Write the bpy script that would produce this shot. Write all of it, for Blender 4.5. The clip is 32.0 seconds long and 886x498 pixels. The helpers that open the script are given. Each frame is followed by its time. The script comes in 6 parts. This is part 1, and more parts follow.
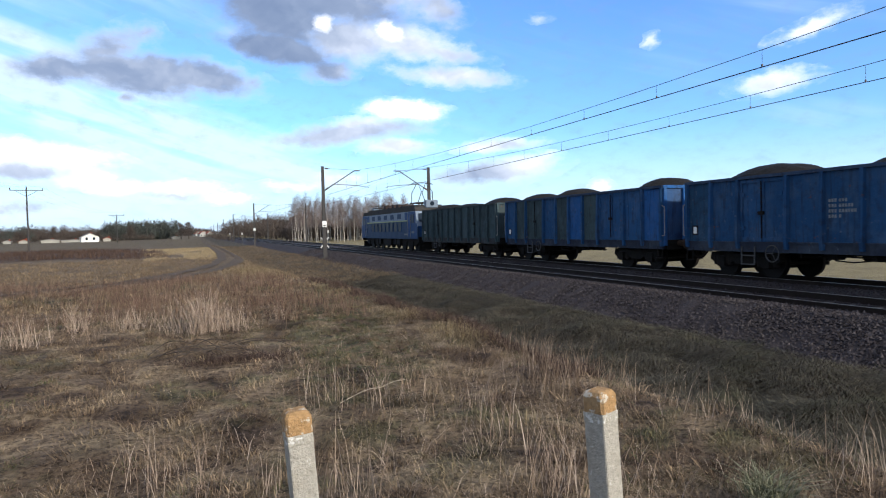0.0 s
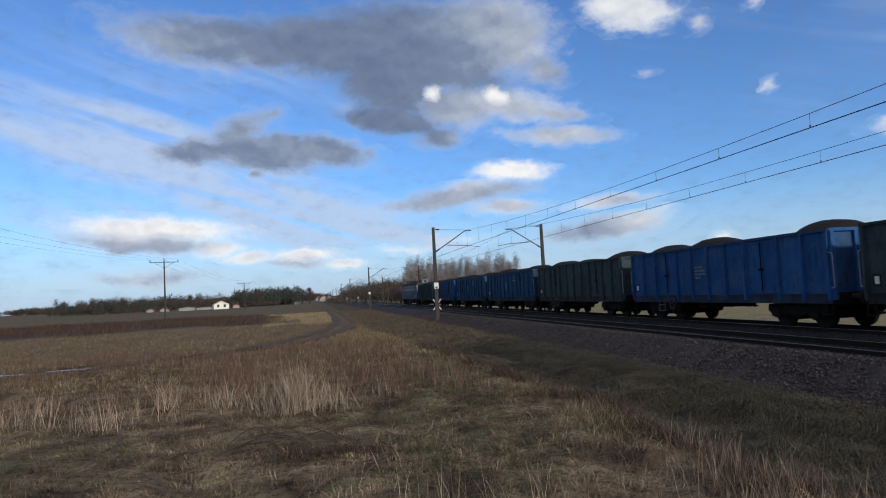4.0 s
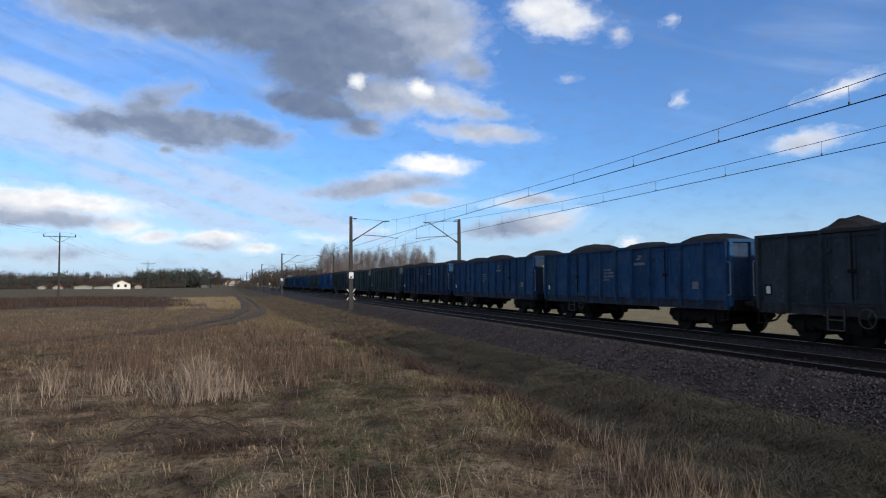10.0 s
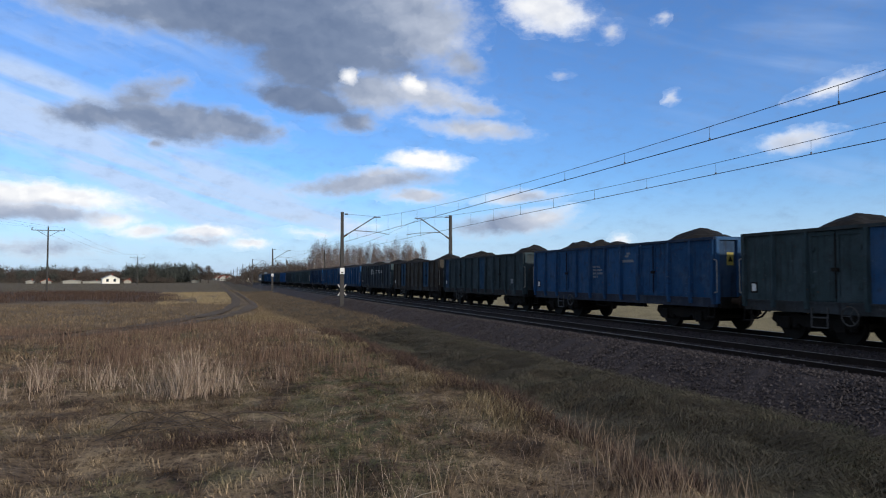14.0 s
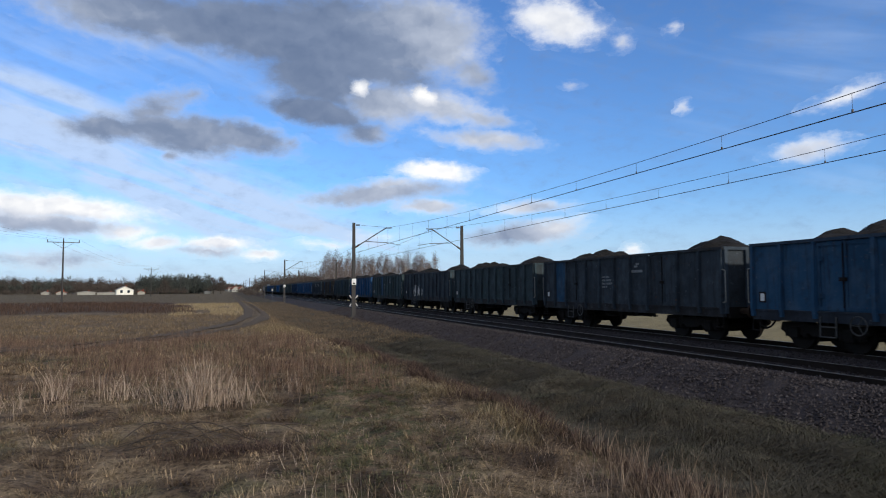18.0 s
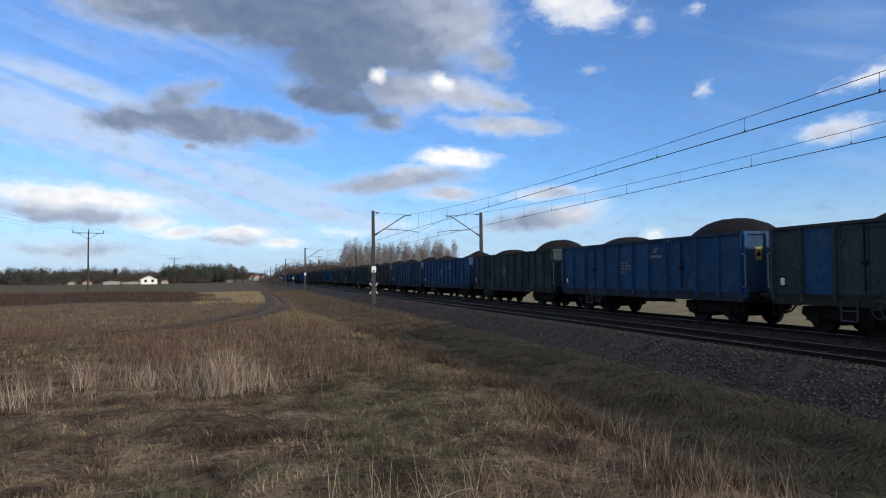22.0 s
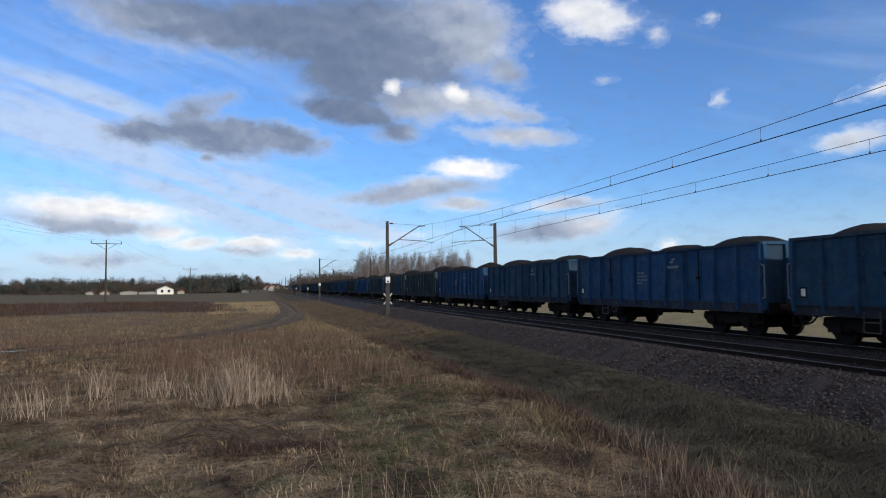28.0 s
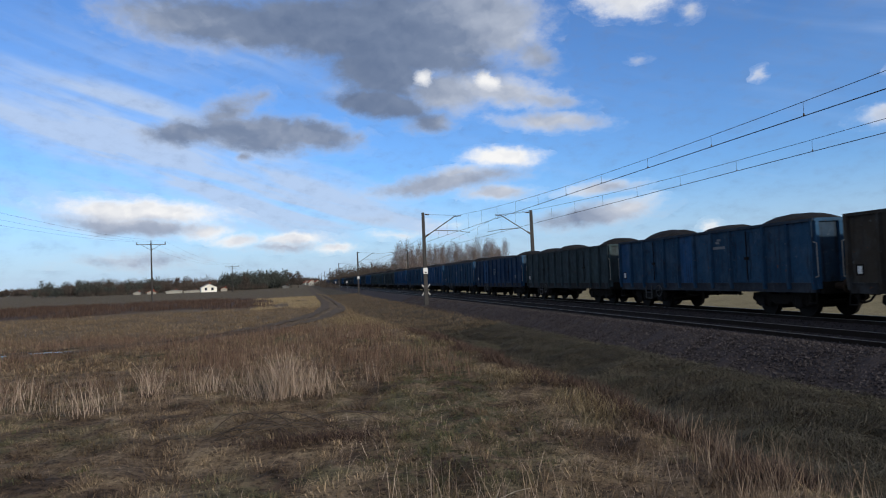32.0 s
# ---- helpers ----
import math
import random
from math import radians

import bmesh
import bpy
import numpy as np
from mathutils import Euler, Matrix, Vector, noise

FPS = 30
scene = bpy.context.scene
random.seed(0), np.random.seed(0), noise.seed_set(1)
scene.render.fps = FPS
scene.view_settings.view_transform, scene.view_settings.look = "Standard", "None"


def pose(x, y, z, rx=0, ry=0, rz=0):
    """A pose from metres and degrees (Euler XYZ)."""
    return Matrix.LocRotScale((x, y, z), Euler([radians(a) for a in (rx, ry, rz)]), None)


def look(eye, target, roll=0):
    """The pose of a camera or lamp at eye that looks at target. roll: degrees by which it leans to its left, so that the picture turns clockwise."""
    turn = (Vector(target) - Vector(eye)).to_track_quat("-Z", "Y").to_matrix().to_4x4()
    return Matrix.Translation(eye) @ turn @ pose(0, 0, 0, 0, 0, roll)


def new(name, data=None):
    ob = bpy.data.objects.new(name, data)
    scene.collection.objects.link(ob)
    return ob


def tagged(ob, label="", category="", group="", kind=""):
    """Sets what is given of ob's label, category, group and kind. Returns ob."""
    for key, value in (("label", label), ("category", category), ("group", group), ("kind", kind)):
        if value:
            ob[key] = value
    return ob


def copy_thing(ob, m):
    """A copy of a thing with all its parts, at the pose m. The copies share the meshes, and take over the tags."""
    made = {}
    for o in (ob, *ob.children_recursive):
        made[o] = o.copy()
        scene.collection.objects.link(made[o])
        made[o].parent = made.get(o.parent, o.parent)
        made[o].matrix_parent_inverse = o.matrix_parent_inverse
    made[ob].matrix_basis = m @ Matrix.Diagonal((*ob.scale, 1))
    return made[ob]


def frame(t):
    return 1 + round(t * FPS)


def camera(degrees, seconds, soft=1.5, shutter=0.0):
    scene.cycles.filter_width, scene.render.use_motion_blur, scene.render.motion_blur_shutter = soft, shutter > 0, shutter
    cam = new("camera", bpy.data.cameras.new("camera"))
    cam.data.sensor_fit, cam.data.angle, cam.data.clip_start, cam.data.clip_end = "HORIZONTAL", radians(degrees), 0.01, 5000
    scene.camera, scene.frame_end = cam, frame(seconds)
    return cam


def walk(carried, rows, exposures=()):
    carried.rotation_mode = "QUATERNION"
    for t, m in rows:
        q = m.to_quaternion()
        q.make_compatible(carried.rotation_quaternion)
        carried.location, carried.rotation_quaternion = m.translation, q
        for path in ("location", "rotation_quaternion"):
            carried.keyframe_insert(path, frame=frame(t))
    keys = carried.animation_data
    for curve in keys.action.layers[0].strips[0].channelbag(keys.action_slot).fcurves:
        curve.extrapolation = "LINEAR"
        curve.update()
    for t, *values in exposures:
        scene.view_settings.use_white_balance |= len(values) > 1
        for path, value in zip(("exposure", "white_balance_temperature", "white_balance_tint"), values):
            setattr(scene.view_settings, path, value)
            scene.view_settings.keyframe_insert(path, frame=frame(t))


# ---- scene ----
cam = camera(67.50, 32.0, soft=1.1, shutter=0.12)
PATH = [
    (0.0, pose(-0.447, -1.933, 1.785, 88.20, 1.44, -20.49)),
    (0.5, pose(-0.411, -1.690, 1.771, 88.49, 1.01, -17.39)),
    (1.0, pose(-0.384, -1.422, 1.783, 90.47, 0.82, -18.94)),
    (1.5, pose(-0.255, -1.173, 1.768, 91.61, 1.81, -17.00)),
    (2.0, pose(-0.185, -0.992, 1.787, 93.50, 2.20, -13.01)),
    (2.5, pose(-0.175, -0.739, 1.793, 93.80, 2.64, -11.14)),
    (3.0, pose(-0.132, -0.501, 1.770, 93.67, 3.18, -12.29)),
    (3.5, pose(-0.024, -0.313, 1.783, 93.80, 3.31, -10.67)),
    (5.5, pose(0.000, 0.000, 1.780, 93.45, 1.05, -12.70)),
    (6.0, pose(0.000, 0.000, 1.780, 93.22, 0.69, -13.52)),
    (6.5, pose(0.000, 0.000, 1.780, 92.97, 0.26, -14.36)),
    (7.0, pose(0.000, 0.000, 1.780, 92.81, -0.18, -15.29)),
    (7.5, pose(0.000, 0.000, 1.780, 92.69, -0.40, -15.82)),
    (8.0, pose(0.000, 0.000, 1.780, 92.56, 0.02, -16.03)),
    (8.5, pose(0.000, 0.000, 1.780, 92.60, 0.75, -17.00)),
    (9.0, pose(0.000, 0.000, 1.780, 92.79, 0.86, -17.94)),
    (9.5, pose(0.000, 0.000, 1.780, 92.86, 0.62, -18.04)),
    (10.0, pose(0.000, 0.000, 1.780, 92.87, 0.33, -18.15)),
    (10.5, pose(0.000, 0.000, 1.780, 92.86, 0.28, -18.03)),
    (11.0, pose(0.000, 0.000, 1.780, 92.77, 0.39, -17.84)),
    (11.5, pose(0.000, 0.000, 1.780, 92.62, 0.40, -18.03)),
    (12.0, pose(0.000, 0.000, 1.780, 92.47, 0.51, -18.55)),
    (12.5, pose(0.000, 0.000, 1.780, 92.39, 0.43, -18.93)),
    (13.0, pose(0.000, 0.000, 1.780, 92.40, 0.29, -19.05)),
    (13.5, pose(0.000, 0.000, 1.780, 92.42, 0.13, -19.08)),
    (14.0, pose(0.000, 0.000, 1.780, 92.53, 0.05, -18.91)),
    (14.5, pose(0.000, 0.000, 1.780, 92.71, -0.21, -18.79)),
    (16.5, pose(0.000, 0.000, 1.780, 93.17, -0.33, -18.16)),
    (17.0, pose(0.000, 0.000, 1.780, 93.26, -0.19, -18.08)),
    (17.5, pose(0.000, 0.000, 1.780, 93.39, -0.03, -18.04)),
    (18.0, pose(0.000, 0.000, 1.780, 93.44, 0.18, -17.92)),
    (18.5, pose(0.000, 0.000, 1.780, 93.37, 0.25, -17.81)),
    (19.0, pose(0.000, 0.000, 1.780, 93.21, 0.19, -17.72)),
    (19.5, pose(0.000, 0.000, 1.780, 92.97, 0.68, -17.29)),
    (20.0, pose(0.000, 0.000, 1.780, 92.72, 1.07, -16.79)),
    (20.5, pose(0.000, 0.000, 1.780, 92.49, 1.20, -16.39)),
    (21.0, pose(0.000, 0.000, 1.780, 92.45, 1.16, -16.17)),
    (21.5, pose(0.000, 0.000, 1.780, 92.37, 0.87, -16.15)),
    (22.0, pose(0.000, 0.000, 1.780, 92.33, 0.65, -16.23)),
    (22.5, pose(0.000, 0.000, 1.780, 92.25, 0.63, -16.19)),
    (23.0, pose(0.000, 0.000, 1.780, 92.27, 0.70, -16.12)),
    (23.5, pose(0.000, 0.000, 1.780, 92.40, 0.52, -16.03)),
    (24.0, pose(0.000, 0.000, 1.780, 92.52, 0.36, -16.03)),
    (24.5, pose(0.000, 0.000, 1.780, 92.63, 0.24, -15.93)),
    (25.0, pose(0.000, 0.000, 1.780, 92.78, 0.25, -15.88)),
    (25.5, pose(0.000, 0.000, 1.780, 92.84, 0.44, -15.71)),
    (27.5, pose(0.000, 0.000, 1.780, 93.22, 0.49, -15.16)),
    (28.0, pose(0.000, 0.000, 1.780, 93.25, 0.59, -15.02)),
    (28.5, pose(0.000, 0.000, 1.780, 93.35, 0.60, -14.96)),
    (29.0, pose(0.000, 0.000, 1.780, 93.47, 0.59, -14.91)),
    (29.5, pose(0.000, 0.000, 1.780, 93.58, 0.50, -14.96)),
    (30.0, pose(0.000, 0.000, 1.780, 93.37, 0.78, -14.89)),
    (30.5, pose(0.000, 0.000, 1.780, 93.06, 1.54, -14.21)),
    (31.0, pose(0.000, 0.000, 1.780, 92.88, 2.16, -12.70)),
    (31.5, pose(0.000, 0.000, 1.780, 92.69, 2.48, -11.52)),
    (32.0, pose(0.000, 0.000, 1.780, 92.46, 2.41, -11.76)),
]
walk(cam, PATH, [(0, 0.68), (0.6, 0.62), (1.2, 0.42), (2.0, 0.12), (3.0, -0.04), (5.5, -0.16), (6.5, -0.12), (8.5, 0.02), (17, 0.06), (24, 0.03), (28, 0), (30, -0.08), (32, -0.1)])

# ---- light ----
SUN_AZ, SUN_EL = 152.0, 23.5  # degrees clockwise from the track's direction, and above the horizon
sun = new("sun", bpy.data.lights.new("sun", "SUN"))
sun.data.energy, sun.data.angle, sun.data.color = 3.5, radians(3.0), (1.0, 0.93, 0.82)
sun_way = Vector((math.sin(radians(SUN_AZ)) * math.cos(radians(SUN_EL)), math.cos(radians(SUN_AZ)) * math.cos(radians(SUN_EL)), math.sin(radians(SUN_EL))))
sun.matrix_world = look(sun_way * 100, (0, 0, 0))


class Nodes:
    """Short calls for a node tree."""

    def __init__(self, tree):
        self.tree = tree
        tree.nodes.clear()

    def add(self, kind, operation=""):
        node = self.tree.nodes.new(kind)
        if operation:
            node.operation = operation
        return node

    def put(self, socket, value):
        if isinstance(value, bpy.types.NodeSocket):
            self.tree.links.new(value, socket)
        elif value is not None:
            if isinstance(value, (tuple, list)) and len(value) == 3 and len(socket.default_value) == 4:
                value = (*value, 1)
            socket.default_value = value

    def math(self, op, a, b=None, c=None, clamp=False):
        node = self.add("ShaderNodeMath", op)
        node.use_clamp = clamp
        for n, v in enumerate((a, b, c)):
            self.put(node.inputs[n], v)
        return node.outputs[0]

    def mix(self, f, a, b, blend="MIX"):
        node = self.add("ShaderNodeMix")
        node.data_type, node.blend_type = "RGBA", blend
        self.put(node.inputs[0], f), self.put(node.inputs[6], a), self.put(node.inputs[7], b)
        return node.outputs[2]

    def noise(self, vector, scale, detail=4.0, rough=0.55, distort=0.0):
        node = self.add("ShaderNodeTexNoise")
        self.put(node.inputs["Vector"], vector)
        node.inputs["Scale"].default_value, node.inputs["Detail"].default_value = scale, detail
        node.inputs["Roughness"].default_value, node.inputs["Distortion"].default_value = rough, distort
        return node.outputs[0]

    def step(self, v, lo, hi):
        node = self.add("ShaderNodeMapRange")
        node.interpolation_type = "SMOOTHSTEP"
        self.put(node.inputs[0], v), self.put(node.inputs[1], lo), self.put(node.inputs[2], hi)
        return node.outputs[0]

    def ramp(self, f, stops):
        node = self.add("ShaderNodeValToRGB")
        while len(node.color_ramp.elements) < len(stops):
            node.color_ramp.elements.new(0.5)
        for e, (p, c) in zip(node.color_ramp.elements, stops):
            e.position, e.color = p, (*c, 1)
        self.put(node.inputs[0], f)
        return node.outputs[0]

    def mapping(self, vector, loc=(0, 0, 0), rot=(0, 0, 0), scale=(1, 1, 1), kind="POINT"):
        node = self.add("ShaderNodeMapping")
        node.vector_type = kind
        self.put(node.inputs[0], vector)
        node.inputs[1].default_value, node.inputs[2].default_value, node.inputs[3].default_value = loc, rot, scale
        return node.outputs[0]


# Clouds: azimuth and elevation in degrees, half width, half height, lean, tone (0 dark base, 1 sunlit top), weight.
CLOUDS_HIGH = [
    (-10.5, 20.6, 4.5, 1.3, -8, 0.5, 1.0), (-5.5, 20.9, 6.5, 1.3, -4, 0.32, 1.5), (2.0, 20.9, 6.0, 1.7, -3, 0.2, 1.7), (9.5, 20.6, 7.0, 2.6, -3, 0.22, 1.8),
    (7.2, 17.5, 3.6, 1.6, -10, 0.2, 1.6), (7.0, 15.0, 3.7, 0.9, -8, 0.22, 1.5), (15.5, 21.3, 4.5, 2.2, -8, 0.62, 1.6), (18.5, 20.2, 2.2, 1.7, -30, 0.75, 1.1),
    (20.6, 18.2, 1.8, 1.0, -20, 0.5, 1.0), (12.5, 18.2, 4.5, 0.9, -8, 0.3, 1.2), (12.6, 15.8, 3.4, 1.3, -8, 0.58, 1.3), (17.0, 15.8, 4.2, 1.0, -14, 0.72, 1.2),
    (21.2, 14.6, 2.6, 0.55, -12, 0.66, 1.0), (10.9, 17.0, 0.62, 0.46, 0, 1.2, 3.4),
]
CLOUDS_MID = [
    (16.4, 16.5, 0.8, 0.45, -25, 1.1, 2.4), (21.5, 12.7, 3.6, 0.6, -6, 0.66, 1.1), (11.0, 13.4, 1.8, 0.65, 2, 0.4, 1.1), (3.3, 16.2, 0.9, 0.4, 0, 0.7, 0.6),
    (-5.8, 14.3, 2.6, 1.0, 22, 0.46, 1.0), (-3.2, 15.5, 1.2, 0.6, 10, 0.5, 0.7), (-9.0, 12.5, 2.9, 0.75, 6, 0.36, 1.3), (-3.4, 12.5, 4.6, 1.15, -4, 0.38, 1.5),
    (1.2, 12.4, 3.2, 0.95, -8, 0.42, 1.3), (4.9, 12.2, 1.2, 0.6, 0, 0.5, 0.7), (-4.6, 10.7, 0.6, 0.4, 0, 0.5, 0.9), (28.0, 22.0, 3.0, 1.25, -14, 0.92, 1.2),
    (33.3, 20.0, 0.9, 0.5, 20, 0.75, 0.6), (37.3, 20.6, 0.55, 0.45, 30, 0.8, 0.55),
]
CLOUDS_LOW = [
    (29.1, 17.0, 0.9, 0.3, 0, 0.7, 0.5), (38.2, 14.5, 0.5, 0.45, 40, 0.85, 0.65), (47.0, 10.4, 2.2, 0.6, 6, 0.8, 1.0), (49.6, 14.1, 2.2, 0.5, 14, 0.85, 0.75),
    (17.4, 10.1, 2.6, 0.6, -4, 1.05, 1.4), (12.3, 8.2, 5.2, 0.75, 6, 0.55, 1.25), (13.5, 8.9, 2.4, 0.5, 8, 0.85, 1.0), (16.6, 7.1, 2.6, 0.5, 0, 0.7, 1.1),
    (25.6, 7.0, 2.6, 0.45, 2, 0.72, 1.1), (24.4, 4.7, 4.2, 0.8, 5, 0.5, 1.2), (27.6, 5.2, 2.0, 0.7, 8, 0.9, 1.1), (33.8, 3.3, 0.6, 0.45, 0, 0.95, 0.8),
    (6.0, 5.2, 2.0, 0.35, 0, 0.45, 0.5),
]
CLOUDS_FAR = [
    (-12.4, 6.1, 4.7, 0.83, -3, 1.0, 1.4), (-12.7, 5.0, 5.6, 0.62, -4, 0.55, 1.2), (-7.8, 4.4, 1.6, 0.48, 0, 1.0, 1.1), (-5.4, 3.7, 1.5, 0.4, 0, 0.92, 1.1),
    (-0.7, 3.7, 2.2, 0.46, 0, 0.98, 1.2), (-1.3, 3.1, 2.6, 0.37, 0, 0.6, 0.9), (2.7, 2.9, 1.6, 0.33, 0, 0.92, 1.0), (-12.6, 2.4, 4.4, 0.58, 0, 0.55, 0.8),
    (5.9, 5.1, 2.0, 0.38, 0, 0.5, 0.5), (8.2, 3.8, 2.9, 0.34, 0, 0.85, 0.6), (12.5, 4.4, 2.4, 0.39, 0, 0.8, 0.4),
]
# thin streaks: azimuth, elevation, half width, half height, lean, strength
VEILS = [
    (-13, 14.5, 10, 2.2, -22, 0.6), (-10, 10, 16, 2.4, -17, 0.95), (-2, 7.6, 18, 1.8, -13, 0.8), (-14, 6, 12, 2.0, -5, 0.5), (-5.2, 18, 7, 1.4, -14, 0.4),
    (48, 17, 8, 2.5, 15, 0.2), (41, 7, 12, 1.0, 3, 0.25), (8, 4.5, 25, 1.5, 0, 0.35),
]


def sky_world():
    world = bpy.data.worlds.new("sky")
    scene.world = world
    world.use_nodes = True
    n = Nodes(world.node_tree)
    sky = n.add("ShaderNodeTexSky")
    sky.sky_type, sky.sun_disc, sky.sun_elevation, sky.sun_rotation = "NISHITA", False, radians(SUN_EL), radians(SUN_AZ)
    sky.air_density, sky.dust_density, sky.ozone_density = 1.0, 0.6, 2.0
    way = n.add("ShaderNodeTexCoord").outputs["Generated"]
    xyz = n.add("ShaderNodeSeparateXYZ")
    n.put(xyz.inputs[0], way)
    x, y, z = xyz.outputs
    az = n.math("MULTIPLY", n.math("ARCTAN2", x, y), 180 / math.pi)
    el = n.math("MULTIPLY", n.math("ARCSINE", z), 180 / math.pi)
    flat = n.add("ShaderNodeCombineXYZ")
    n.put(flat.inputs[0], az), n.put(flat.inputs[1], el)
    here = flat.outputs[0]
    # the outline of the clouds is torn by noise at two scales
    def torn(v, scale, by):
        t = n.add("ShaderNodeTexNoise")
        n.put(t.inputs["Vector"], n.mapping(v, scale=(scale, scale * 1.3, 1)))
        t.inputs["Scale"].default_value, t.inputs["Detail"].default_value, t.inputs["Roughness"].default_value = 1.0, 5.0, 0.62
        off = n.add("ShaderNodeVectorMath", "MULTIPLY_ADD")
        n.put(off.inputs[0], t.outputs["Color"])
        off.inputs[1].default_value, off.inputs[2].default_value = (2 * by, by, 0), (-by, -by / 2, 0)
        both = n.add("ShaderNodeVectorMath", "ADD")
        n.put(both.inputs[0], v), n.put(both.inputs[1], off.outputs[0])
        return both.outputs[0]

    moved = torn(torn(here, 0.22, 1.3), 0.9, 0.5)
    cover, tone, weight = 0.0, 0.0, 0.0003
    for a, e, w, h, lean, light, thick in CLOUDS_HIGH + CLOUDS_MID + CLOUDS_LOW + CLOUDS_FAR:
        ball = n.add("ShaderNodeTexGradient")
        ball.gradient_type = "SPHERICAL"
        n.put(ball.inputs[0], n.mapping(moved, (a, e, 0), (0, 0, radians(lean)), (w * 1.85, h * 1.95, 1), "TEXTURE"))
        ball = ball.outputs["Fac"]
        cover = n.math("SMOOTH_MAX", n.math("MULTIPLY", ball, thick), cover, 0.22)
        ball = n.math("MULTIPLY", n.math("MULTIPLY", ball, ball), thick * thick)
        tone = n.math("MULTIPLY_ADD", ball, light, tone)
        weight = n.math("ADD", ball, weight)
    fine = n.noise(n.mapping(here, scale=(0.55, 1.0, 1)), 1.0, 7.0, 0.62)
    cover = n.math("MULTIPLY_ADD", n.math("SUBTRACT", fine, 0.5), 0.85, cover)
    mask = n.step(cover, 0.07, 0.92)
    tone = n.math("DIVIDE", tone, weight)
    # lumps catch the light on their upper side
    lump = n.noise(n.mapping(moved, scale=(0.3, 0.42, 1)), 1.0, 3.0, 0.5)
    above = n.noise(n.mapping(moved, loc=(0.08, 0.28, 0), scale=(0.3, 0.42, 1)), 1.0, 3.0, 0.5)
    tone = n.math("MULTIPLY_ADD", n.math("SUBTRACT", lump, above), 0.5, tone)
    tone = n.math("MULTIPLY_ADD", n.math("SUBTRACT", 0.85, mask), 0.3, tone, clamp=True)
    shade = n.ramp(tone, [(0.0, (0.125, 0.18, 0.305)), (0.3, (0.21, 0.272, 0.405)), (0.6, (0.44, 0.5, 0.625)), (0.85, (0.74, 0.77, 0.84)), (1.0, (1.0, 1.0, 1.0))])
    # thin high streaks, and veils towards the horizon
    streak = n.noise(n.mapping(here, rot=(0, 0, radians(-17)), scale=(22, 2.6, 1), kind="TEXTURE"), 1.0, 4.0, 0.5, 0.3)
    veil = n.math("MULTIPLY", n.step(streak, 0.5, 0.75), 0.1)
    for a, e, w, h, lean, strong in VEILS:
        ball = n.add("ShaderNodeTexGradient")
        ball.gradient_type = "SPHERICAL"
        n.put(ball.inputs[0], n.mapping(moved, (a, e, 0), (0, 0, radians(lean)), (w * 1.6, h * 1.9, 1), "TEXTURE"))
        veil = n.math("MULTIPLY_ADD", n.math("MULTIPLY", ball.outputs["Fac"], n.math("MULTIPLY_ADD", n.step(streak, 0.38, 0.66), 0.88, 0.12)), strong * 1.35, veil)
    low = n.math("MULTIPLY", n.step(el, 9.0, -1.0), 0.75)
    veil = n.math("MINIMUM", n.math("MAXIMUM", veil, low), 0.85)
    tint = n.add("ShaderNodeVectorMath", "MULTIPLY")
    n.put(tint.inputs[0], sky.outputs[0])
    tint.inputs[1].default_value = (SKY * 0.62, SKY * 0.95, SKY * 1.42)
    colour = n.mix(veil, tint.outputs[0], (0.54, 0.67, 0.9))
    colour = n.mix(mask, colour, shade)
    # unseen broken cloud added overhead and behind, to make the sky's light more neutral
    around = n.math("MAXIMUM", n.step(el, 33.0, 42.0), n.step(n.math("ABSOLUTE", n.math("SUBTRACT", az, 20.0)), 48.0, 62.0))
    more = n.math("MULTIPLY", n.step(n.noise(way, 3.2, 6.0, 0.55), 0.36, 0.56), n.math("MULTIPLY", around, n.step(el, 0.0, 8.0)))
    colour = n.mix(more, colour, n.ramp(n.noise(way, 5.0, 4.0, 0.5), [(0.35, (0.3, 0.335, 0.4)), (0.65, (0.72, 0.75, 0.79))]))
    out = n.add("ShaderNodeBackground")
    n.put(out.inputs[0], colour)
    out.inputs[1].default_value = 1.0
    n.put(n.add("ShaderNodeOutputWorld").inputs[0], out.outputs[0])


SKY = 0.12
sky_world()

# ---- materials ----


